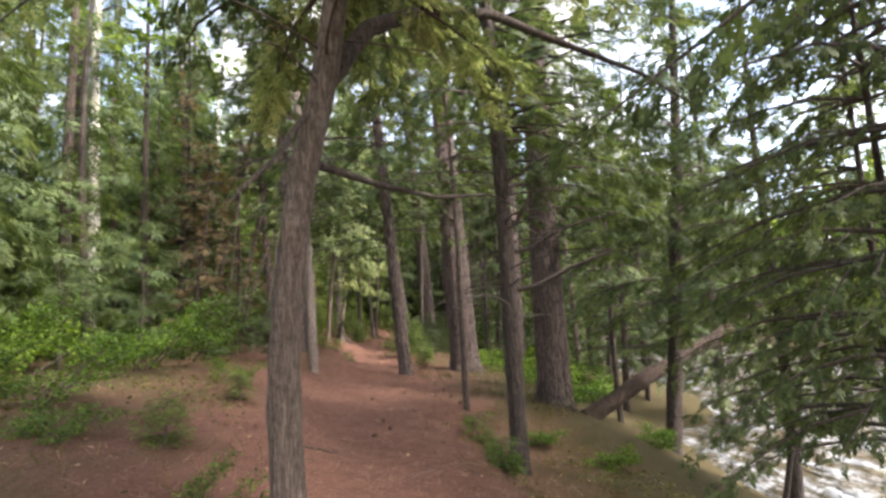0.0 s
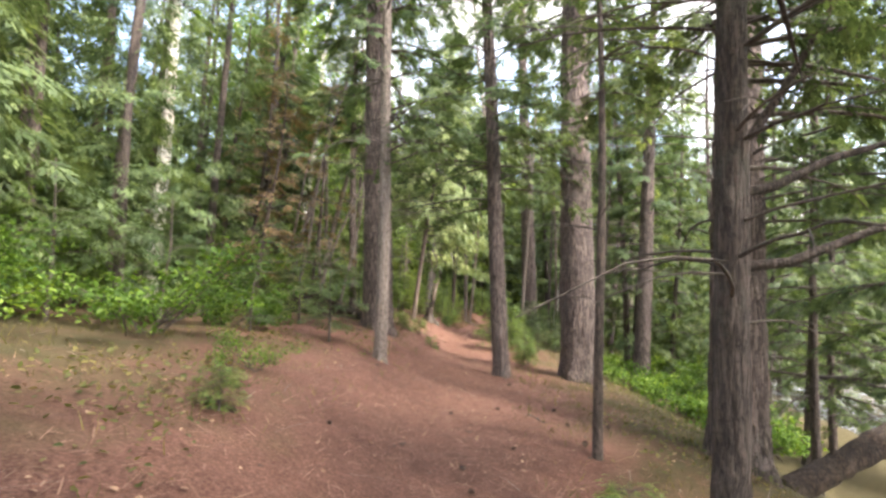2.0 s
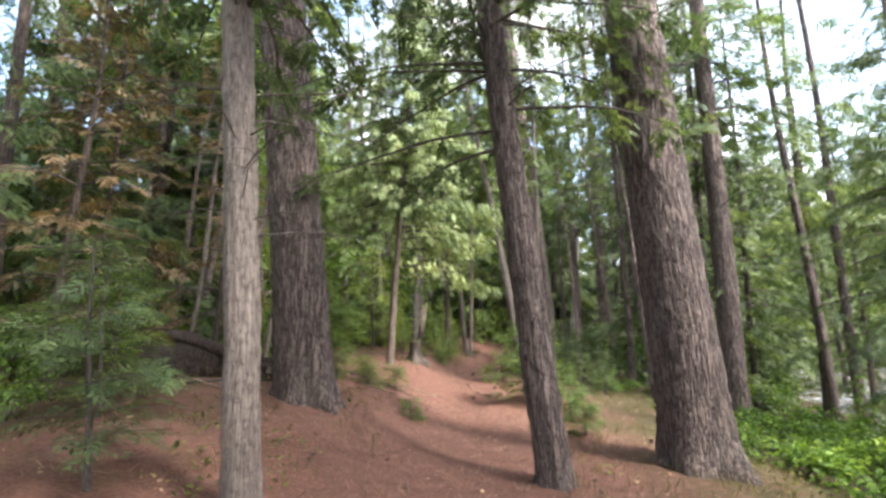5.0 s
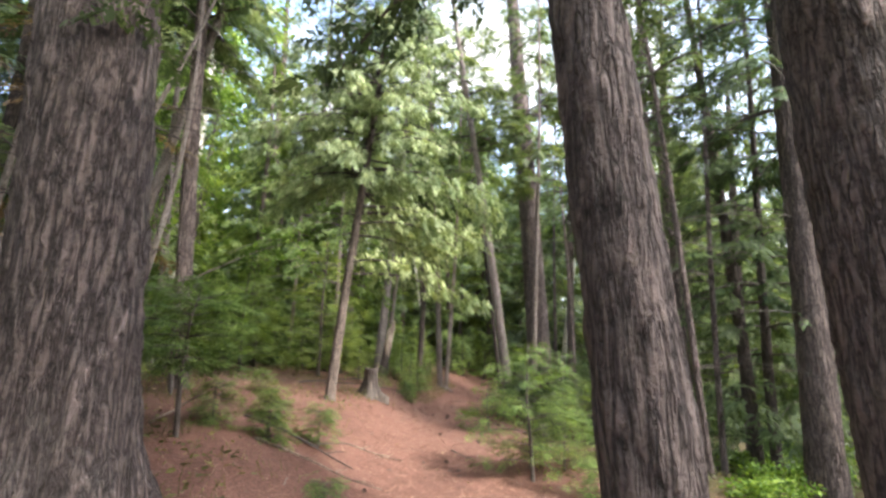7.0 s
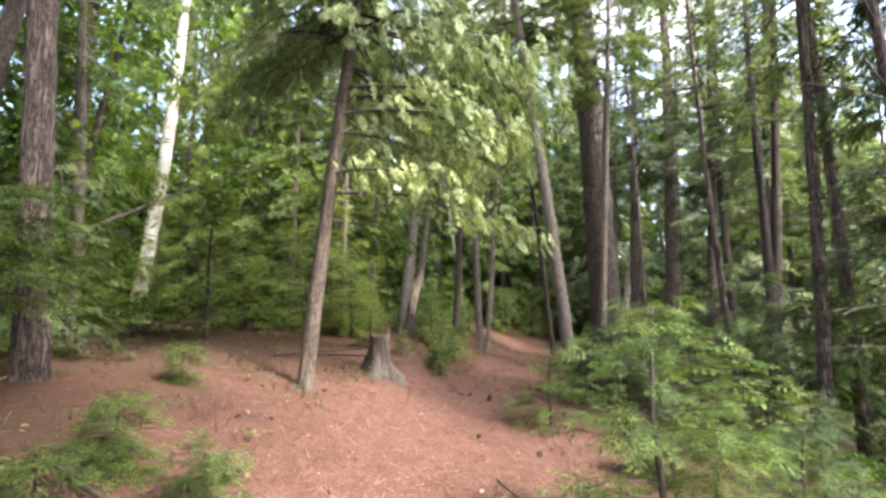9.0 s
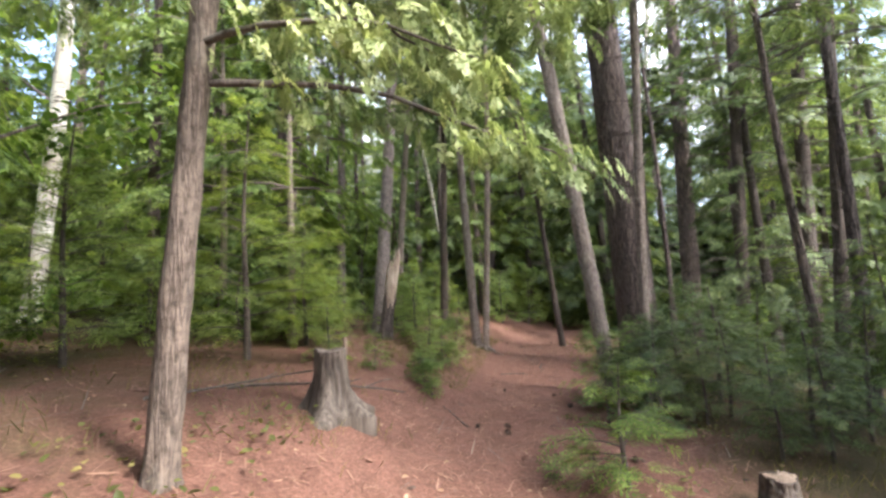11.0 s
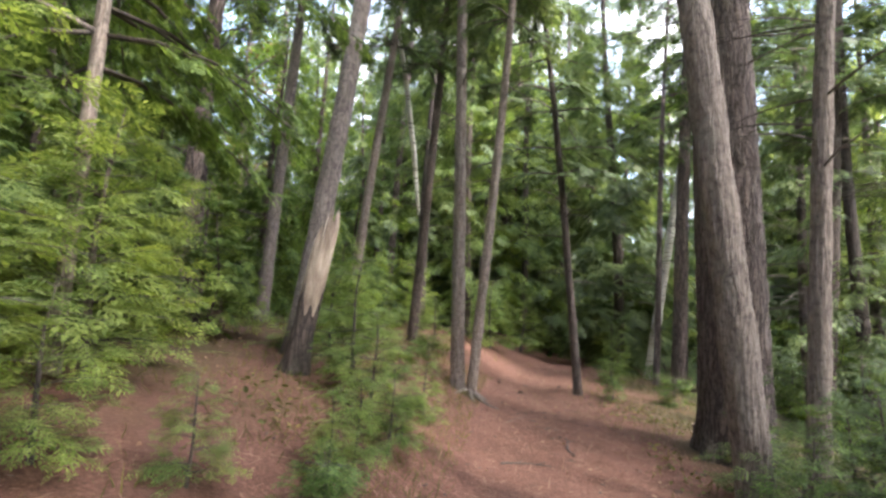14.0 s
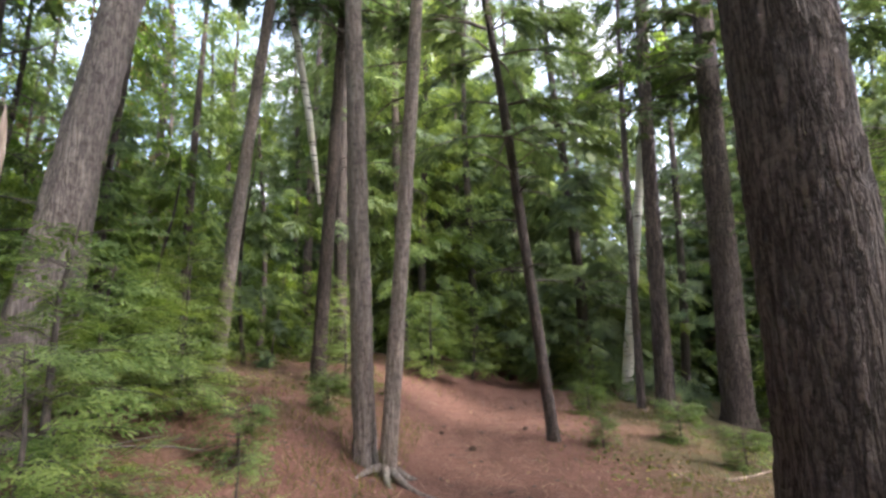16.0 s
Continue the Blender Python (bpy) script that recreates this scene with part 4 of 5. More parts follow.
def plant(kinds, count, xr, yr, gap, rule, size=(0.8, 1.15)):
    made = tries = 0
    while made < count and tries < count * 40:
        tries += 1
        x, y = pick.uniform(*xr), pick.uniform(*yr)
        if not free(x, y, gap) or not rule(x, y):
            continue
        spots.append((x, y))
        proto = pick.choice(kinds)
        m = pose(x, y, float(land(x, y)) - 0.03, pick.uniform(-2, 2), pick.uniform(-2, 2), pick.uniform(0, 360)) @ Matrix.Scale(pick.uniform(*size), 4)
        copy_thing(proto, m)
        made += 1


side = lambda x, y: x - float(trail_x(y))
for cx, cy, cs in ((-6.3, 8.8, 0.75), (-7.5, 9.9, 0.95), (-7.0, 6.7, 0.8), (-9.4, 9.6, 1.1), (-8.6, 7.4, 1.0), (-9.6, 12.6, 1.1)):
    copy_thing(near_protos[0 if cs < 0.9 else 1], pose(cx, cy, float(land(cx, cy)) - 0.03, 0, 0, 61 * cy) @ Matrix.Scale(cs, 4))
    spots.append((cx, cy))
plant([maples[2], light[0], maples[3], near_protos[2], light[0]], 24, (-13, -6), (3, 14), 1.6, lambda x, y: side(x, y) < -5.2)
plant([near_protos[0], near_protos[1], light[0], near_protos[0]], 22, (-12, -5.6), (5, 17), 1.2, lambda x, y: side(x, y) < -5.4)
plant([light[0], light[1], light[1], near_protos[2], near_protos[3], maples[2]], 30, (-12, -5.4), (14, 33), 1.4, lambda x, y: side(x, y) < -4.4)
plant(near_protos + thick, 16, (-7, 8), (29, 36), 1.3, lambda x, y: side(x, y) < -1.3 or 1.3 < side(x, y) < 2.2 or side(x, y) > 6.5, (0.95, 1.3))
plant(thick, 18, (-9, 11), (35, 43), 1.5, lambda x, y: not 0.5 < x < 6.5, (1.1, 1.5))
plant([maples[0], maples[2], light[0]], 9, (-17, -11.5), (22, 30), 1.4, lambda x, y: True, (1.2, 1.6))
plant([near_protos[3], near_protos[1], near_protos[0], near_protos[3]], 22, (1.0, 12), (19, 40), 1.3, lambda x, y: side(x, y) > 4.2)
plant(protos + maples[3:], 10, (-24, -13), (-6, 45), 1.8, lambda x, y: True, (0.9, 1.4))
plant(protos, 6, (-16, 16), (42, 50), 2.0, lambda x, y: True, (1.0, 1.4))
plant(maples[:2] + protos[:3], 20, (19, 32), (-14, 60), 1.7, lambda x, y: 22 < side(x, y) < 34, (0.7, 1.2))
plant(protos[:2] + maples[:2], 9, (-9, 7), (-16, -3), 1.8, lambda x, y: float(land(x, y)) > -1.2)
plant(young, 60, (-12, 10), (28.5, 42), 0.7, lambda x, y: abs(side(x, y)) > 1.5 or y > 35, (0.7, 1.3))
plant(young, 44, (-13, -5), (13, 31), 0.7, lambda x, y: side(x, y) < -3.3, (0.6, 1.2))
plant(young, 20, (0.8, 7), (19, 30), 0.7, lambda x, y: side(x, y) > 3.2, (0.4, 0.8))
plant(young[1:], 14, (-12, -5), (2, 13), 0.8, lambda x, y: side(x, y) < -5.0, (0.5, 0.9))
plant(young, 40, (18.5, 26), (-14, 60), 0.8, lambda x, y: 21 < side(x, y) < 26, (0.7, 1.2))
for proto, (px, py) in zip(protos + near_protos + thick + light + young + maples, ((-16, -4), (-18, 8), (-17, 20), (-20, 30), (-15, 26), (-13.5, 3), (-18, 14), (-14, 12), (-9.2, 24.4), (-8.6, 15.9), (-22, 4), (-23, 11), (-15.5, 17), (-13.5, 8), (-12.2, 19.5), (-11.4, 27.5), (-10.6, 9.4), (-9.0, 28.4))):
    proto.location = (px, py, float(land(px, py)))

# ---- the far edge of the woods ----
def far_woods(name, xr, yr, high, count, seed, leafmat):
    r = np.random.default_rng(seed)
    x, y = r.uniform(*xr, count), r.uniform(*yr, count)
    top = high * (0.75 + 0.25 * np.sin(x * 0.9 + 1.3 * np.sin(y * 0.4)) * np.cos(y * 0.7))
    z = land(x, y) + top * r.random(count) ** 1.25
    way = np.stack([r.normal(0, 1, count), r.normal(0, 1, count), r.normal(-0.5, 0.4, count)], -1)
    up = np.stack([r.normal(0, 0.4, count), r.normal(0, 0.4, count), np.ones(count)], -1)
    v, f = spread(FAR_SPRAY, np.stack([x, y, z], -1), way, up, r.uniform(0.7, 1.6, count))
    return tagged(new(name, mesh_np(name, v, f, leafmat)), "dense far foliage closing off the wood", "foliage", kind="stuff")


far_woods("far_foliage", (-34, 30), (46, 56), 21, 16000, 21, HEMLOCK)
far_woods("far_foliage", (-14, 9), (38.5, 42), 6.5, 9000, 25, HEMLOCK)
far_woods("far_foliage", (-22, -13), (8, 42), 6.5, 9000, 26, HEMLOCK)
far_woods("far_foliage", (-36, -25), (-8, 48), 10, 5000, 22, HEMLOCK)
far_woods("far_foliage", (27, 36), (-14, 56), 10, 8000, 23, MAPLE)
far_woods("far_foliage", (9, 26), (40, 48), 14, 5000, 24, HEMLOCK)

# ---- young spruces ----
BRIGHT = "young spruce with bright green needles beside the trail"
trail_one = sapling("spruce_sapling", -1.22, 15.6, 1.38, 1.0, BRIGHT, low=0.18, gap=0.095, per=6, dense=1.1, narrow=0.6)
sapling("spruce_sapling", -3.8, 13.5, 1.08, 0.85, "young hemlock with flat bright boughs on a thin stem", low=0.55, gap=0.07, per=8, dense=1.3, rise=0.1, narrow=0.4)
sapling("spruce_sapling", -4.9, 14.9, 1.25, 1.1, "young hemlock with flat bright boughs on a thin stem", low=0.6, gap=0.08, per=7, dense=1.3, rise=0.1, narrow=0.4)
sapling("spruce_sapling", -1.8, 18.45, 0.8, 0.66, BRIGHT, low=0.12, gap=0.08, per=5, dense=1.0)
sapling("spruce_sapling", -5.2, 19.6, 2.6, 1.35, "spruce with sweeping green boughs behind a stump", FROND, low=0.3, gap=0.13, twig=0.22, per=5, dense=1.2)
sapling("spruce_sapling", -6.3, 18.6, 2.2, 1.25, "spruce with sweeping green boughs", FROND, low=0.3, gap=0.13, twig=0.22, per=5, dense=1.2)
sapling("spruce_sapling", -5.2, 20.9, 1.6, 0.9, "spruce with sweeping green boughs", FROND, low=0.12, gap=0.1, twig=0.24, per=7, dense=1.4)
sapling("spruce_sapling", -4.75, 23.5, 0.95, 1.0, "young spruce with long green boughs", FROND, low=0.12, gap=0.09, twig=0.24, per=7, dense=1.4)
low_one = sapling("spruce_sapling", -0.8, 20.9, 1.35, 0.85, "young dark spruce crowding the trail", HEMLOCK, "spruces crowding the trail", gap=0.12)
mid_one = sapling("spruce_sapling", -4.15, 22.5, 1.1, 0.65, "young spruce in the shade", FROND, "spruces in the shade", gap=0.11, per=6, dense=1.4, low=0.12)
tiny = sapling("spruce_seedling", -3.2, 14.7, 0.34, 0.34, "low spruce seedling on the needles", SPRUCE, "seedlings on the forest floor", gap=0.05, low=0.03, twig=0.14, rise=0.1, per=6, dense=1.5)
for sx, sy, ss in ((-0.85, 16.1, 0.6), (-0.6, 15.2, 0.5), (-1.6, 20.7, 0.62), (-1.15, 21.2, 0.66)):
    copy_thing(trail_one, pose(sx, sy, float(land(sx, sy)), 0, 0, 97 * sx + 41 * sy) @ Matrix.Scale(ss, 4))
for sx, sy, ss in ((-3.25, 9.4, 0.95), (-4.9, 8.0, 1.2), (-4.2, 8.9, 0.8), (-5.4, 7.0, 1.3), (-4.3, 10.5, 1.0), (-1.7, 20.0, 0.45), (-1.25, 20.5, 0.7), (-1.05, 21.1, 0.75), (-1.35, 19.7, 0.5), (-0.75, 20.3, 0.75), (-0.4, 20.7, 0.8), (-1.1, 22.4, 0.55), (-0.1, 19.5, 0.7), (-0.3, 16.3, 0.6), (-0.9, 17.0, 0.5), (0.2, 17.2, 0.6), (-1.2, 20.1, 0.8), (-0.3, 21.3, 1.05), (0.1, 20.2, 0.9), (0.8, 20.6, 1.1), (-0.6, 22.7, 0.8), (-0.5, 19.4, 0.7), (0.5, 22.2, 1.0), (0.9, 24.3, 1.0), (0.4, 18.6, 0.6)):
    copy_thing(low_one, pose(sx, sy, float(land(sx, sy)), 0, 0, 97 * sx + 41 * sy) @ Matrix.Scale(ss, 4))
for sx, sy, ss in ((-5.9, 21.6, 1.4), (-4.7, 24.2, 1.0), (-6.2, 23.3, 1.5), (-4.1, 26.4, 0.8), (-5.3, 25.2, 1.2), (-6.9, 20.2, 1.6), (-7.4, 17.2, 1.4), (-6.6, 16.4, 1.0), (-5.0, 29.0, 1.3), (-0.6, 29.4, 0.8), (-3.3, 29.6, 1.4), (-2.6, 31.2, 1.5), (-0.2, 32.0, 1.3), (-1.6, 34.0, 1.6), (-3.4, 33.0, 1.7), (-5.6, 31.0, 1.6), (-4.9, 11.2, 1.1), (-3.85, 22.0, 0.7), (-3.75, 20.9, 0.42), (-3.6, 21.6, 0.5), (-4.1, 20.3, 0.4), (-3.55, 22.6, 0.45), (-4.5, 20.0, 0.6), (-3.7, 21.2, 0.45), (-8.6, 20.2, 1.3), (-9.2, 19.7, 1.2), (-8.0, 18.9, 0.9)):
    copy_thing(mid_one, pose(sx, sy, float(land(sx, sy)), 0, 0, 83 * sx + 57 * sy) @ Matrix.Scale(ss, 4))
for sx, sy, ss in ((-3.75, 14.8, 0.9), (-2.6, 13.3, 0.7), (-3.6, 20.5, 0.9), (-3.45, 20.2, 0.6), (-0.5, 13.6, 1.1), (-0.6, 14.5, 1.2), (-4.6, 16.2, 0.8), (-3.6, 22.0, 0.9), (-4.0, 23.6, 1.0), (-1.3, 26.3, 0.9), (-1.0, 17.1, 1.0), (0.3, 17.9, 1.2), (-4.0, 25.4, 1.0), (0.35, 6.5, 1.0), (0.5, 5.2, 0.9), (-3.45, 14.2, 0.9), (-3.9, 14.1, 1.0), (-2.0, 3.6, 0.9), (-2.3, 5.6, 0.8), (-0.2, 27.0, 1.3), (0.0, 26.0, 1.1), (-0.9, 28.5, 1.2)):
    copy_thing(tiny, pose(sx, sy, float(land(sx, sy)), 0, 0, 71 * sx + 29 * sy) @ Matrix.Scale(ss, 4))

# ---- shrubs ----
bush = shrub("shrub", -4.3, 7.2, 1.2, 1.2, 10, 58, 0.058, SHRUB, "leafy bright green shrub at the edge of the wood", "shrubs at the edge of the wood")
bush_b = shrub("shrub", -4.7, 9.1, 0.9, 1.0, 9, 58, 0.055, SHRUB, "leafy bright green shrub at the edge of the wood", "shrubs at the edge of the wood")
for n, (sx, sy, ss) in enumerate(((-5.6, 6.0, 0.9), (-5.5, 8.4, 0.75), (-4.6, 5.0, 0.9), (-6.8, 7.4, 1.0), (-4.8, 10.2, 0.6), (-6.0, 10.0, 0.9), (-3.4, 4.2, 0.6), (-6.2, 4.2, 1.5), (-2.8, 6.8, 0.38), (-7.5, 5.0, 1.5), (-7.6, 9.2, 1.2), (-3.9, 2.9, 0.8), (-1.25, 2.5, 0.3), (-2.6, 3.4, 0.4), (-7.2, 18.4, 1.1), (-8.4, 19.0, 1.3), (-6.6, 12.0, 1.1), (-7.2, 13.4, 1.4))):
    copy_thing((bush, bush_b)[n % 2], pose(sx, sy, float(land(sx, sy)), 0, 0, 67 * n) @ Matrix.Scale(ss, 4))
bank = shrub("shrub", 2.3, 12.2, 0.8, 1.0, 10, 40, 0.07, SHRUB, "low bright green shrub on the river bank", "shrubs on the river bank")
for n, (sx, sy, ss) in enumerate(((1.7, 13.4, 0.9), (3.0, 11.6, 1.0), (2.9, 13.2, 1.2), (3.6, 12.6, 1.1), (1.5, 14.8, 0.8), (2.6, 14.6, 1.1), (0.55, 5.5, 0.4), (1.2, 6.9, 0.4), (2.0, 6.4, 0.45), (3.3, 8.2, 0.6), (4.0, 15.4, 1.3), (3.4, 16.8, 1.2), (1.4, 16.3, 0.8), (4.5, 18.0, 1.3), (2.5, 19.0, 1.0), (3.2, 20.4, 1.2), (4.4, 21.4, 1.4), (0.6, 18.0, 0.5), (5.2, 23.0, 1.5))):
    copy_thing(bank, pose(sx, sy, float(land(sx, sy)), 0, 0, 53 * n) @ Matrix.Scale(ss, 4))


# ---- stumps, snag and fallen wood ----
def tree_stump(x, y, height, top, foot, spike, label, top_wood, top_label):
    r = np.random.default_rng(3)
    ob = new("tree_stump")
    ob.location = (x, y, float(land(x, y)))
    tagged(ob, label, "stump")
    sides, z = 96, np.concatenate([[-0.15], np.linspace(0, height, 40)])
    th = np.arange(sides) * 2 * np.pi / sides
    k = ridges(len(z), sides, 5, 34, r)
    roots = np.clip(np.cos(th * 5 + 0.7 * np.sin(th * 2) + 1.0), -0.2, 1)
    u = np.clip(z / height, 0, 1)[:, None]
    ring = top * (1.12 - 0.12 * u) + (foot - top) * np.exp(-u * 4.5) * (0.5 + 0.6 * roots[None]) - 0.02 * np.abs(k - 0.5) * 2
    jag = 0.012 * np.sin(th * 2 + 1) + 0.005 * r.normal(0, 1, sides)
    zz = np.repeat(z[:, None], sides, 1)
    zz[-1] += jag
    v = np.stack([ring * np.cos(th), ring * np.sin(th), zz], -1).reshape(-1, 3)
    i, j = np.meshgrid(np.arange(len(z) - 1), np.arange(sides), indexing="ij")
    f = np.stack([i * sides + j, i * sides + (j + 1) % sides, (i + 1) * sides + (j + 1) % sides, (i + 1) * sides + j], -1).reshape(-1, 4)
    part("stump_body", mesh_np("stump_body", v, f, STUMP, True), ob)
    rings = 9
    rr = np.linspace(0.02, 1, rings)[:, None] * ring[-1][None] * 0.985
    zt = height + jag[None] * np.linspace(0.2, 1, rings)[:, None] - 0.006 + 0.003 * r.normal(0, 1, (rings, sides))
    v = np.stack([rr * np.cos(th), rr * np.sin(th), zt], -1).reshape(-1, 3)
    i, j = np.meshgrid(np.arange(rings - 1), np.arange(sides), indexing="ij")
    f = np.stack([i * sides + j, i * sides + (j + 1) % sides, (i + 1) * sides + (j + 1) % sides, (i + 1) * sides + j], -1).reshape(-1, 4)
    part("cut_top", mesh_np("cut_top", v, f, top_wood), ob, top_label)
    if spike:
        s = Soup()
        s.tube([(top * 0.82, 0.05, height - 0.05), (top * 0.82, 0.05, height + spike * 0.6), (top * 0.82, 0.052, height + spike)], [0.018, 0.017, 0.013], 6)
        part("splinter", s.mesh("splinter", BARE, False), ob, "pale upright splinter")
    return ob


tree_stump(-3.79, 18.41, 1.162 - float(land(-3.79, 18.41)), 0.116, 0.33, 0.08, "weathered grey tree stump with a splinter and spread roots", OLD, "weathered grey sawn top")
tree_stump(-0.97, 18.35, 0.2, 0.10, 0.14, 0, "small freshly sawn stump among spruces", BARE, "pale sawn top")


def broken_trunk(name, x, y, height, radius, lean, label, material, jag, inner=None):
    r = np.random.default_rng(8)
    ob = new(name)
    ob.location = (x, y, float(land(x, y)))
    tagged(ob, label, "snag")
    sides, z = 40, np.linspace(-0.15, height, 46)
    th = np.arange(sides) * 2 * np.pi / sides
    k = ridges(len(z), sides, 9, 13, r)
    ring = radius * (1 + 0.5 * np.exp(-np.clip(z, 0, 9) / 0.15))[:, None] * (1 + 0.12 * np.sin(2 * th + 1)[None]) - 0.25 * radius * np.abs(k - 0.5)
    zz = np.repeat(z[:, None], sides, 1)
    zz += np.clip(z / height, 0, 1)[:, None] ** 6 * jag * (0.9 * np.sin(th + 2) + 0.35 * np.sin(th * 4) + 0.5 * r.normal(0, 1, sides))[None]
    tear = np.exp(-(((np.arange(len(z)) - 26) / 5.0) ** 2))[:, None]
    zz += tear * height * (0.09 * np.sin(th * 2 + 0.6) + 0.05 * np.sin(th * 5) + 0.02 * r.normal(0, 1, sides))[None]
    ring[-3:] *= np.array([[0.93], [0.82], [0.62]])
    v = np.stack([lean[0] * zz + ring * np.cos(th), lean[1] * zz + ring * np.sin(th), zz], -1)
    i, j = np.meshgrid(np.arange(len(z) - 1), np.arange(sides), indexing="ij")
    f = np.stack([i * sides + j, i * sides + (j + 1) % sides, (i + 1) * sides + (j + 1) % sides, (i + 1) * sides + j], -1)
    cut = 26
    part("bark", mesh_np("bark", v[: cut + 1].reshape(-1, 3), f[:cut].reshape(-1, 4), material, True), ob)
    part("split_top", mesh_np("split_top", v[cut:].reshape(-1, 3), f[: len(z) - 1 - cut].reshape(-1, 4), inner or OLD, True), ob, "pale splintered wood")
    return ob


broken_trunk("snag", -4.63, 22.38, 2.03 - float(land(-4.63, 22.38)), 0.085, (0.168, -0.042), "broken trunk with a pale splintered top", DARK, 0.26, PALE)
broken_trunk("snag", -3.95, 13.0, 0.75, 0.09, (-0.05, 0.05), "rotten stub of pale broken wood beside a pine", OLD, 0.2)


def fallen(name, points, radii, label, material=None, sides=26):
    r = np.random.default_rng(int(abs(points[0][0]) * 10))
    ob = new(name)
    ob.location = points[0]
    tagged(ob, label, "log")
    p = np.asarray(points, float) - points[0]
    u = np.linspace(0, 1, 50)
    q = np.stack([np.interp(u, np.linspace(0, 1, len(p)), p[:, i]) for i in range(3)], -1)
    rad = np.interp(u, np.linspace(0, 1, len(p)), radii) * (1 + 0.06 * r.normal(0, 1, 50))
    s = Soup()
    s.tube(q, rad, sides)
    v = s.v[0].reshape(50, sides, 3)
    k = ridges(50, sides, 6, sides // 2, r)
    v += (v - q[:, None]) * (0.25 * (k - 0.5))[..., None]
    s.v[0] = v.reshape(-1, 3)
    part("trunk", s.mesh("trunk", material or PINE), ob)
    for end, way in ((0, -1), (49, 1)):
        c = Soup()
        d = (q[1] - q[0]) if end == 0 else (q[49] - q[48])
        d = d / np.linalg.norm(d) * way
        ringv = v[end]
        inner = q[end] + (ringv - q[end]) * 0.5 + d * 0.04 * r.normal(0, 1, (sides, 1))
        core = q[end] + (ringv - q[end]) * 0.05 - d * 0.03
        c.add(np.concatenate([ringv, inner, core]), [(a * sides + j, a * sides + (j + 1) % sides, (a + 1) * sides + (j + 1) % sides, (a + 1) * sides + j) for a in range(2) for j in range(sides)])
        part("broken_end", c.mesh("broken_end", OLD, False), ob, "jagged broken end")
    return ob


fallen("fallen_log", [(-7.2, 12.4, 1.2), (-6.2, 12.7, 1.12), (-5.1, 12.95, 1.0), (-4.0, 13.2, 0.88)], [0.4, 0.34, 0.27, 0.15], "rotting fallen log with dark hollow sides", ROT)
fallen("fallen_log", [(-6.9, 13.0, 1.6), (-5.4, 12.9, 1.42), (-4.2, 12.75, 1.0)], [0.1, 0.08, 0.05], "thin fallen log lying on another", ROT, 16)
fallen("fallen_birch", [(-4.56, 26.8, 3.14), (-4.72, 26.78, 4.3), (-4.95, 26.75, 5.6), (-5.3, 26.7, 7.2), (-5.5, 26.6, 8.2)], [0.022, 0.05, 0.048, 0.04, 0.03], "white birch trunk broken off and lodged against a dark trunk", BIRCH, 14)
# the river trunk's darker bark stands in for the shadow on it
fallen("leaning_trunk", [(2.4, 8.95, -0.62), (3.8, 9.6, -0.05), (5.4, 10.3, 0.45), (7.2, 11.1, 1.2)], [0.16, 0.14, 0.12, 0.08], "dead trunk leaning out over the river, its shade put into dark bark", ROT)


def fallen_branch(x, y, length, angle, thick, material, prop=0.0):
    SEED[0] += 1
    r = np.random.default_rng(SEED[0])
    ob = new("fallen_branch")
    ob.location = (x, y, float(land(x, y)))
    tagged(ob, "bleached fallen branch on the needles" if material is BARE else "dark fallen branch on the needles", "branch", "fallen branches")
    u = np.linspace(0, 1, 9)
    px, py = x + np.cos(angle) * length * u + np.cumsum(r.normal(0, 0.012, 9)), y + np.sin(angle) * length * u + np.cumsum(r.normal(0, 0.012, 9))
    p = np.stack([px - x, py - y, land(px, py) - ob.location.z + thick * 0.8 + prop * u], -1)
    s = Soup()
    s.tube(p, np.linspace(thick, thick * 0.35, 9), 7)
    part("stem", s.mesh("stem", material), ob)
    for k in (3, 5, 6):
        q = limb_line(r, p[k], angle + r.choice([-1, 1]) * r.uniform(0.4, 0.9), length * r.uniform(0.12, 0.3), 0.12, 0.1, 5, 0.08)
        t = Soup()
        t.tube(q, np.linspace(thick * 0.5, thick * 0.2, 5), 5)
        part("side_twig", t.mesh("side_twig", material), ob)


for bx, by, bl, ba, bt, bm, bp in ((-4.1, 13.6, 0.8, 1.2, 0.011, BARE, 0.4), (-3.5, 14.05, 1.1, 0.15, 0.012, BARE, 0.08), (-3.9, 14.6, 1.2, -0.2, 0.014, TWIG, 0.1), (-3.2, 15.2, 0.7, 0.5, 0.01, BARE, 0.0), (-2.2, 16.6, 0.6, -0.9, 0.009, TWIG, 0.0), (-4.6, 18.4, 1.3, 0.4, 0.014, TWIG, 0.25), (-4.8, 17.8, 1.2, 0.9, 0.012, TWIG, 0.2), (-0.6, 25.2, 0.9, 0.6, 0.016, BARE, 0.12), (-3.0, 19.6, 0.5, 2.2, 0.008, TWIG, 0.0), (-2.9, 22.4, 0.45, 0.3, 0.009, TWIG, 0.0), (-2.3, 23.0, 0.4, 1.4, 0.009, TWIG, 0.0), (-4.3, 12.0, 1.0, 2.8, 0.014, BARE, 0.1), (-4.8, 12.1, 1.3, 0.3, 0.02, TWIG, 0.12), (-3.4, 11.2, 0.8, 2.6, 0.01, TWIG, 0.0), (-1.4, 4.6, 0.5, 0.4, 0.008, TWIG, 0.0), (-0.2, 8.6, 0.5, 2.0, 0.008, TWIG, 0.0), (-5.0, 22.9, 1.0, 0.2, 0.012, TWIG, 0.2)):
    fallen_branch(bx, by, bl, ba, bt, bm, bp)


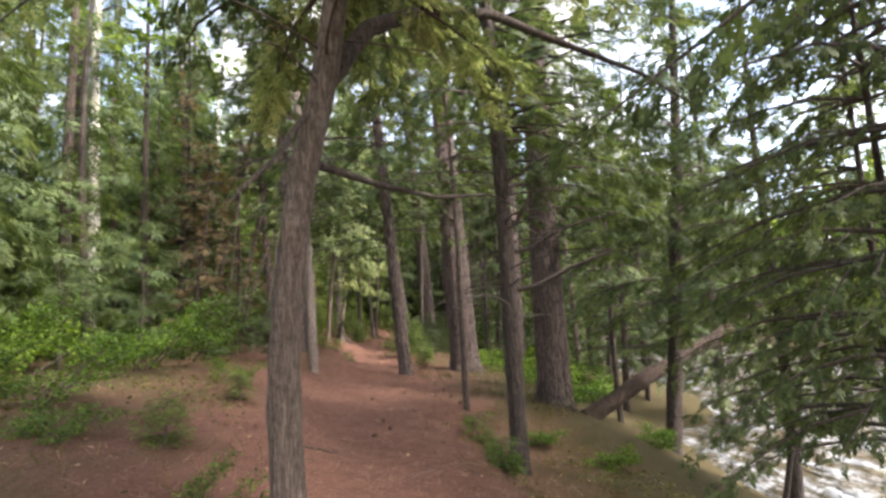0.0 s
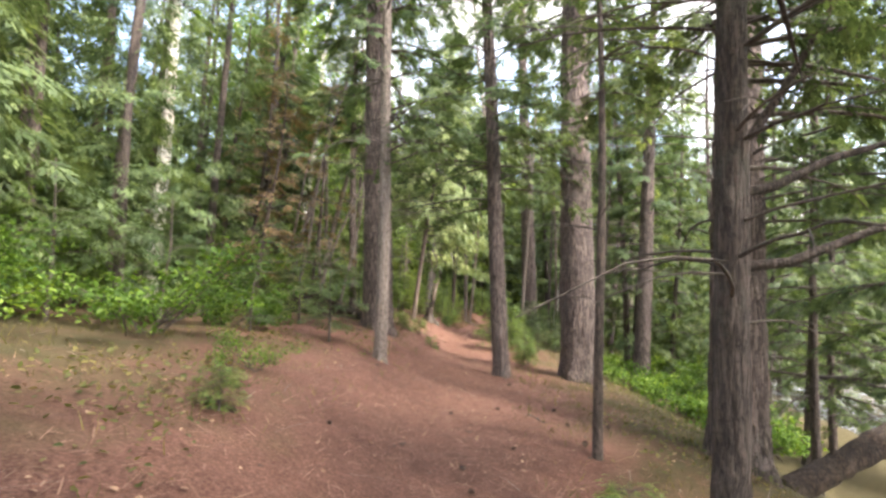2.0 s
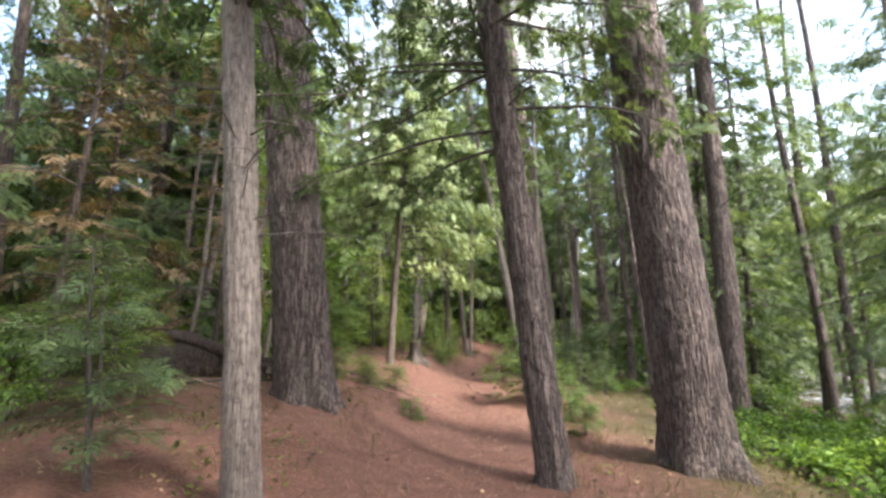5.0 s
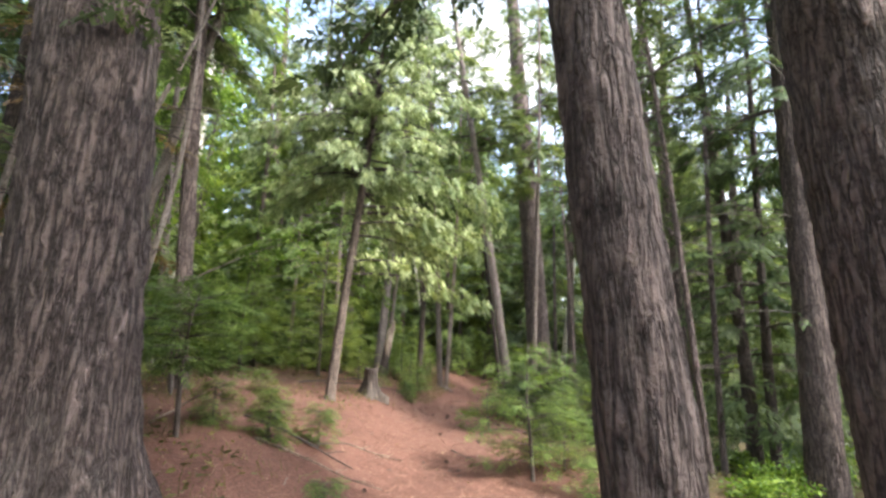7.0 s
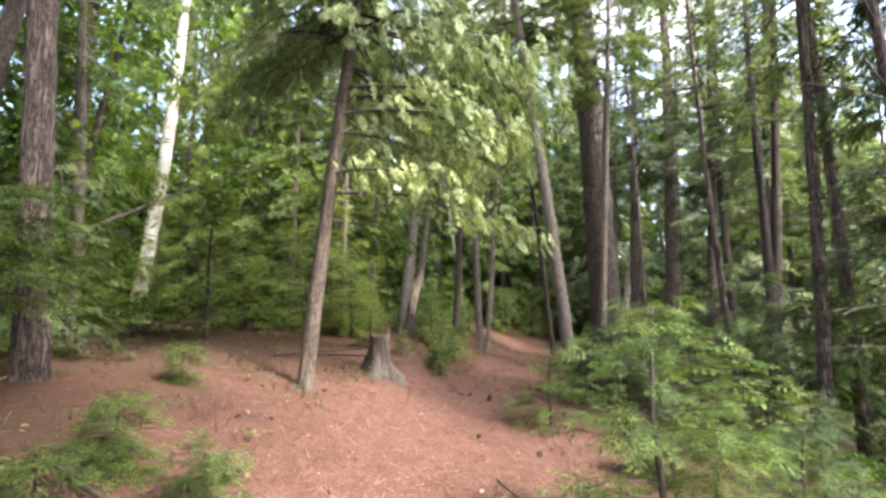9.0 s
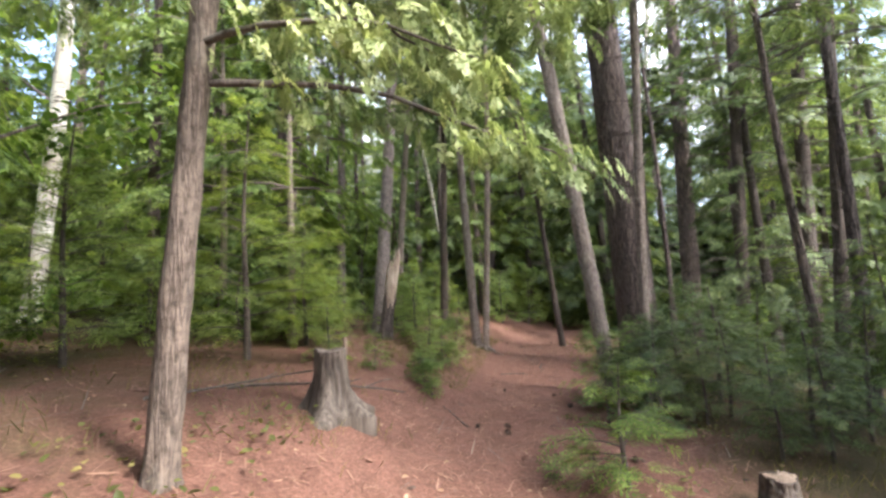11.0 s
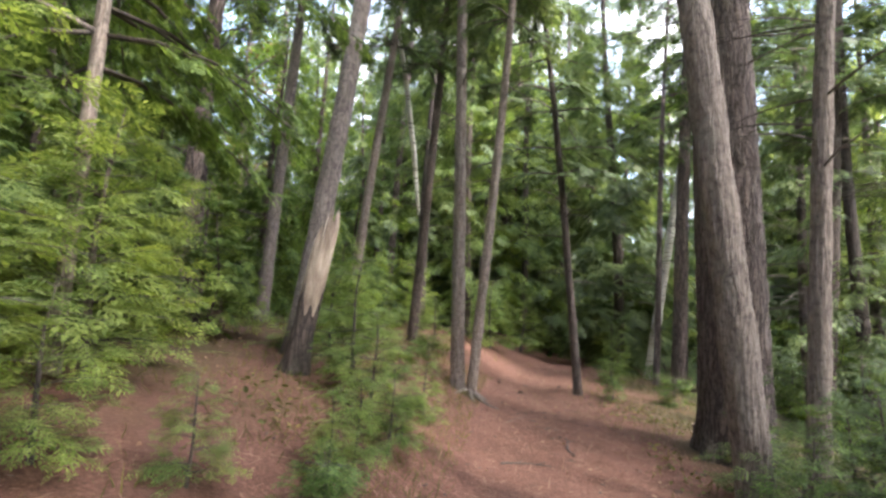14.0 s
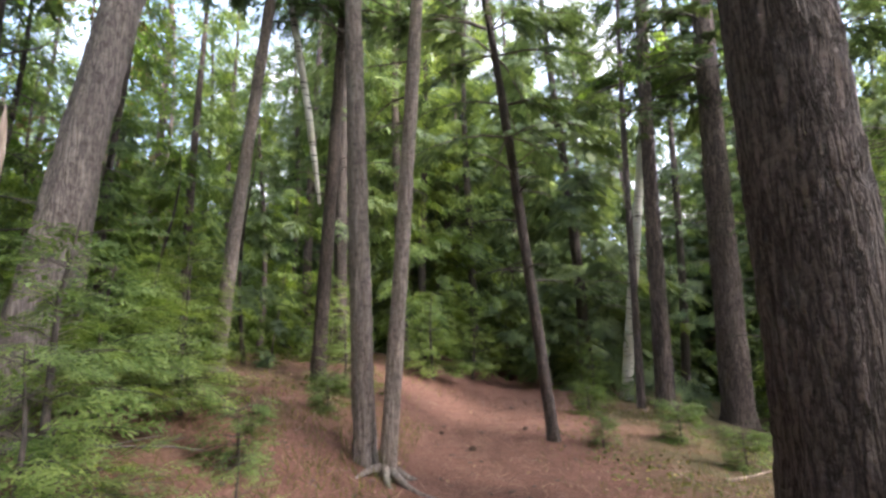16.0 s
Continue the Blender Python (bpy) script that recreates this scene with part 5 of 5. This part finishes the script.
# ---- litter ----
def strewn(name, template, count, xr, yr, size, material, label, category, rule, lift=0.006, tilt=0.25, seed=1):
    r = np.random.default_rng(seed)
    y = r.uniform(*yr, count)
    x = trail_x(y) + r.uniform(*xr, count)
    keep = rule(x - trail_x(y), y, r.random(count))
    x, y = x[keep], y[keep]
    n = len(x)
    a = r.uniform(0, 2 * math.pi, n)
    v, f = spread(template, np.stack([x, y, land(x, y) + lift], -1), np.stack([np.cos(a), np.sin(a), r.normal(0, tilt, n)], -1), np.stack([r.normal(0, tilt, n), r.normal(0, tilt, n), np.ones(n)], -1), size * r.uniform(0.5, 1.5, n))
    return tagged(new(name, mesh_np(name, v, f, material)), label, category, kind="stuff")


strand = (np.array([(-0.03, 0, 0), (0.03, 0, 0), (0.02, 1, 0.03), (-0.02, 1, 0.03)]), np.array([(0, 1, 2, 3)]))
strewn("needle_litter", strand, 60000, (-3.4, 2.6), (0.6, 30), 0.09, NEEDLE, "loose fallen needles on the trail", "needles", lambda d, y, q: q < np.exp(-(d / 2.2) ** 2), seed=2)
strewn("leaf_litter", BROADLEAF, 2400, (-3.6, 3.2), (0.8, 30), 0.034, SCRAP, "dry fallen leaves on the forest floor", "leaves", lambda d, y, q: q < 0.9, 0.01, 0.4, 3)
stick = (np.array([(-0.012, 0, 0), (0.012, 0, 0), (0.03, 0.55, 0.02), (0.012, 0.55, 0.02), (0.02, 1, 0.0), (0.014, 1, 0.0)]), np.array([(0, 1, 2, 3), (3, 2, 4, 5)]))
strewn("twig_litter", stick, 1300, (-4.5, 3.5), (0.8, 31), 0.3, STICK, "small fallen twigs on the forest floor", "twigs", lambda d, y, q: q < np.clip(0.15 + 0.25 * np.abs(d), 0, 1), 0.012, 0.1, 4)
chip = (np.array([(-0.3, 0, 0), (0.26, 0.06, 0), (0.3, 0.8, 0.05), (-0.2, 1, 0.02), (-0.2, 0.1, 0.12), (0.16, 0.15, 0.14), (0.2, 0.7, 0.16), (-0.12, 0.85, 0.13)]), np.array([(4, 5, 6, 7), (0, 1, 5, 4), (1, 2, 6, 5), (2, 3, 7, 6), (3, 0, 4, 7)]))
strewn("bark_litter", chip, 900, (-1.6, 1.6), (2, 30), 0.045, CONE, "dark scraps of bark on the trail", "bark", lambda d, y, q: q < np.where(y > 21, 0.95, 0.25), 0.002, 0.12, 12)
blade = (np.array([(-0.025, 0, 0), (0.025, 0, 0), (0.02, 0.6, 0.0), (-0.02, 0.6, 0.0), (0.004, 1, 0.14), (-0.004, 1, 0.14)]), np.array([(0, 1, 2, 3), (3, 2, 4, 5)]))


def grass(name, count, centres, height, seed, material=None, label="thin dry grass at the trail's edge"):
    r = np.random.default_rng(seed)
    y = r.uniform(0.8, 31, centres)
    d = np.where(r.random(centres) < 0.6, r.uniform(0.7, 3.2, centres), -r.uniform(1.0, 4.2, centres))
    cx, cy = np.repeat(trail_x(y) + d, count), np.repeat(y, count)
    n = len(cx)
    x, yy = cx + r.normal(0, 0.13, n), cy + r.normal(0, 0.13, n)
    v, f = spread(blade, np.stack([x, yy, land(x, yy) - 0.01], -1), np.stack([r.normal(0, 0.5, n), r.normal(0, 0.5, n), np.ones(n)], -1), np.stack([r.normal(0, 1, n), r.normal(0, 1, n), np.zeros(n)], -1), height * r.uniform(0.4, 1.4, n))
    return tagged(new(name, mesh_np(name, v, f, material or GRASS)), label, "grass", kind="stuff")


grass("grass", 20, 1000, 0.085, 6)


def grass_bank(count, seed):
    """Thin grass and moss beside the trunks near the end of the walk."""
    r = np.random.default_rng(seed)
    y = r.uniform(20.8, 26.5, count)
    x = trail_x(y) - 0.6 - np.abs(r.normal(0, 0.75, count))
    v, f = spread(blade, np.stack([x, y, land(x, y) - 0.01], -1), np.stack([r.normal(0, 0.6, count), r.normal(0, 0.6, count), np.ones(count)], -1), np.stack([r.normal(0, 1, count), r.normal(0, 1, count), np.zeros(count)], -1), 0.07 * r.uniform(0.4, 1.5, count))
    return tagged(new("grass", mesh_np("grass", v, f, GRASS)), "thin olive grass beside slim grey trunks", "grass", kind="stuff")


grass_bank(6000, 31)


def low_growth(count, seed):
    """Small leaves in patches close to the ground."""
    r = np.random.default_rng(seed)
    y = r.uniform(0.6, 31, count)
    d = np.where(r.random(count) < 0.45, r.uniform(1.0, 4.0, count), -r.uniform(1.3, 5.5, count))
    x = trail_x(y) + d
    keep = np.sin(1.9 * x + 1.1 * np.sin(1.3 * y)) * np.cos(1.4 * y + 0.6 * x) + r.normal(0, 0.2, count) > 0.35
    x, y = x[keep], y[keep]
    n = len(x)
    v, f = spread(BROADLEAF, np.stack([x, y, land(x, y) + r.uniform(0.0, 0.09, n)], -1), np.stack([r.normal(0, 1, n), r.normal(0, 1, n), r.uniform(-0.2, 0.7, n)], -1), np.stack([r.normal(0, 0.4, n), r.normal(0, 0.4, n), np.ones(n)], -1), r.uniform(0.025, 0.06, n))
    return tagged(new("ground_cover", mesh_np("ground_cover", v, f, GRASS)), "low olive-green plants in patches off the trail", "plants", kind="stuff")


low_growth(42000, 9)


def pine_cone():
    ob = new("pine_cone")
    tagged(ob, "dark fallen pine cone on the needles", "cone", "cones on the trail")
    s = Soup()
    core = [(0, 0.0, 0.018), (0, 0.03, 0.02), (0, 0.06, 0.018)]
    s.tube(core, [0.008, 0.012, 0.004], 8)
    part("core", s.mesh("core", CONE), ob)
    n = 40
    k = np.arange(n)
    a, u = k * 2.4, k / n
    place = np.stack([0.01 * np.cos(a), 0.004 + 0.055 * u, 0.019 + 0.01 * np.sin(a)], -1)
    v, f = spread(BROADLEAF, place, np.stack([np.cos(a), np.full(n, 0.6), np.sin(a)], -1), np.stack([np.sin(a), np.full(n, 1.0), np.cos(a)], -1), 0.02 * (1.15 - 0.7 * u))
    tagged(part("scale_cover", mesh_np("scale_cover", v, f, CONE), ob), kind="stuff")
    return ob


cone = pine_cone()
cone.location = (-1.9, 17.3, float(land(-1.9, 17.3)))
for n in range(34):
    y = pick.uniform(3, 28)
    x = float(trail_x(y)) + pick.gauss(0, 0.75)
    copy_thing(cone, pose(x, y, float(land(x, y)), 0, 0, 137 * n) @ Matrix.Scale(pick.uniform(0.7, 1.2), 4))
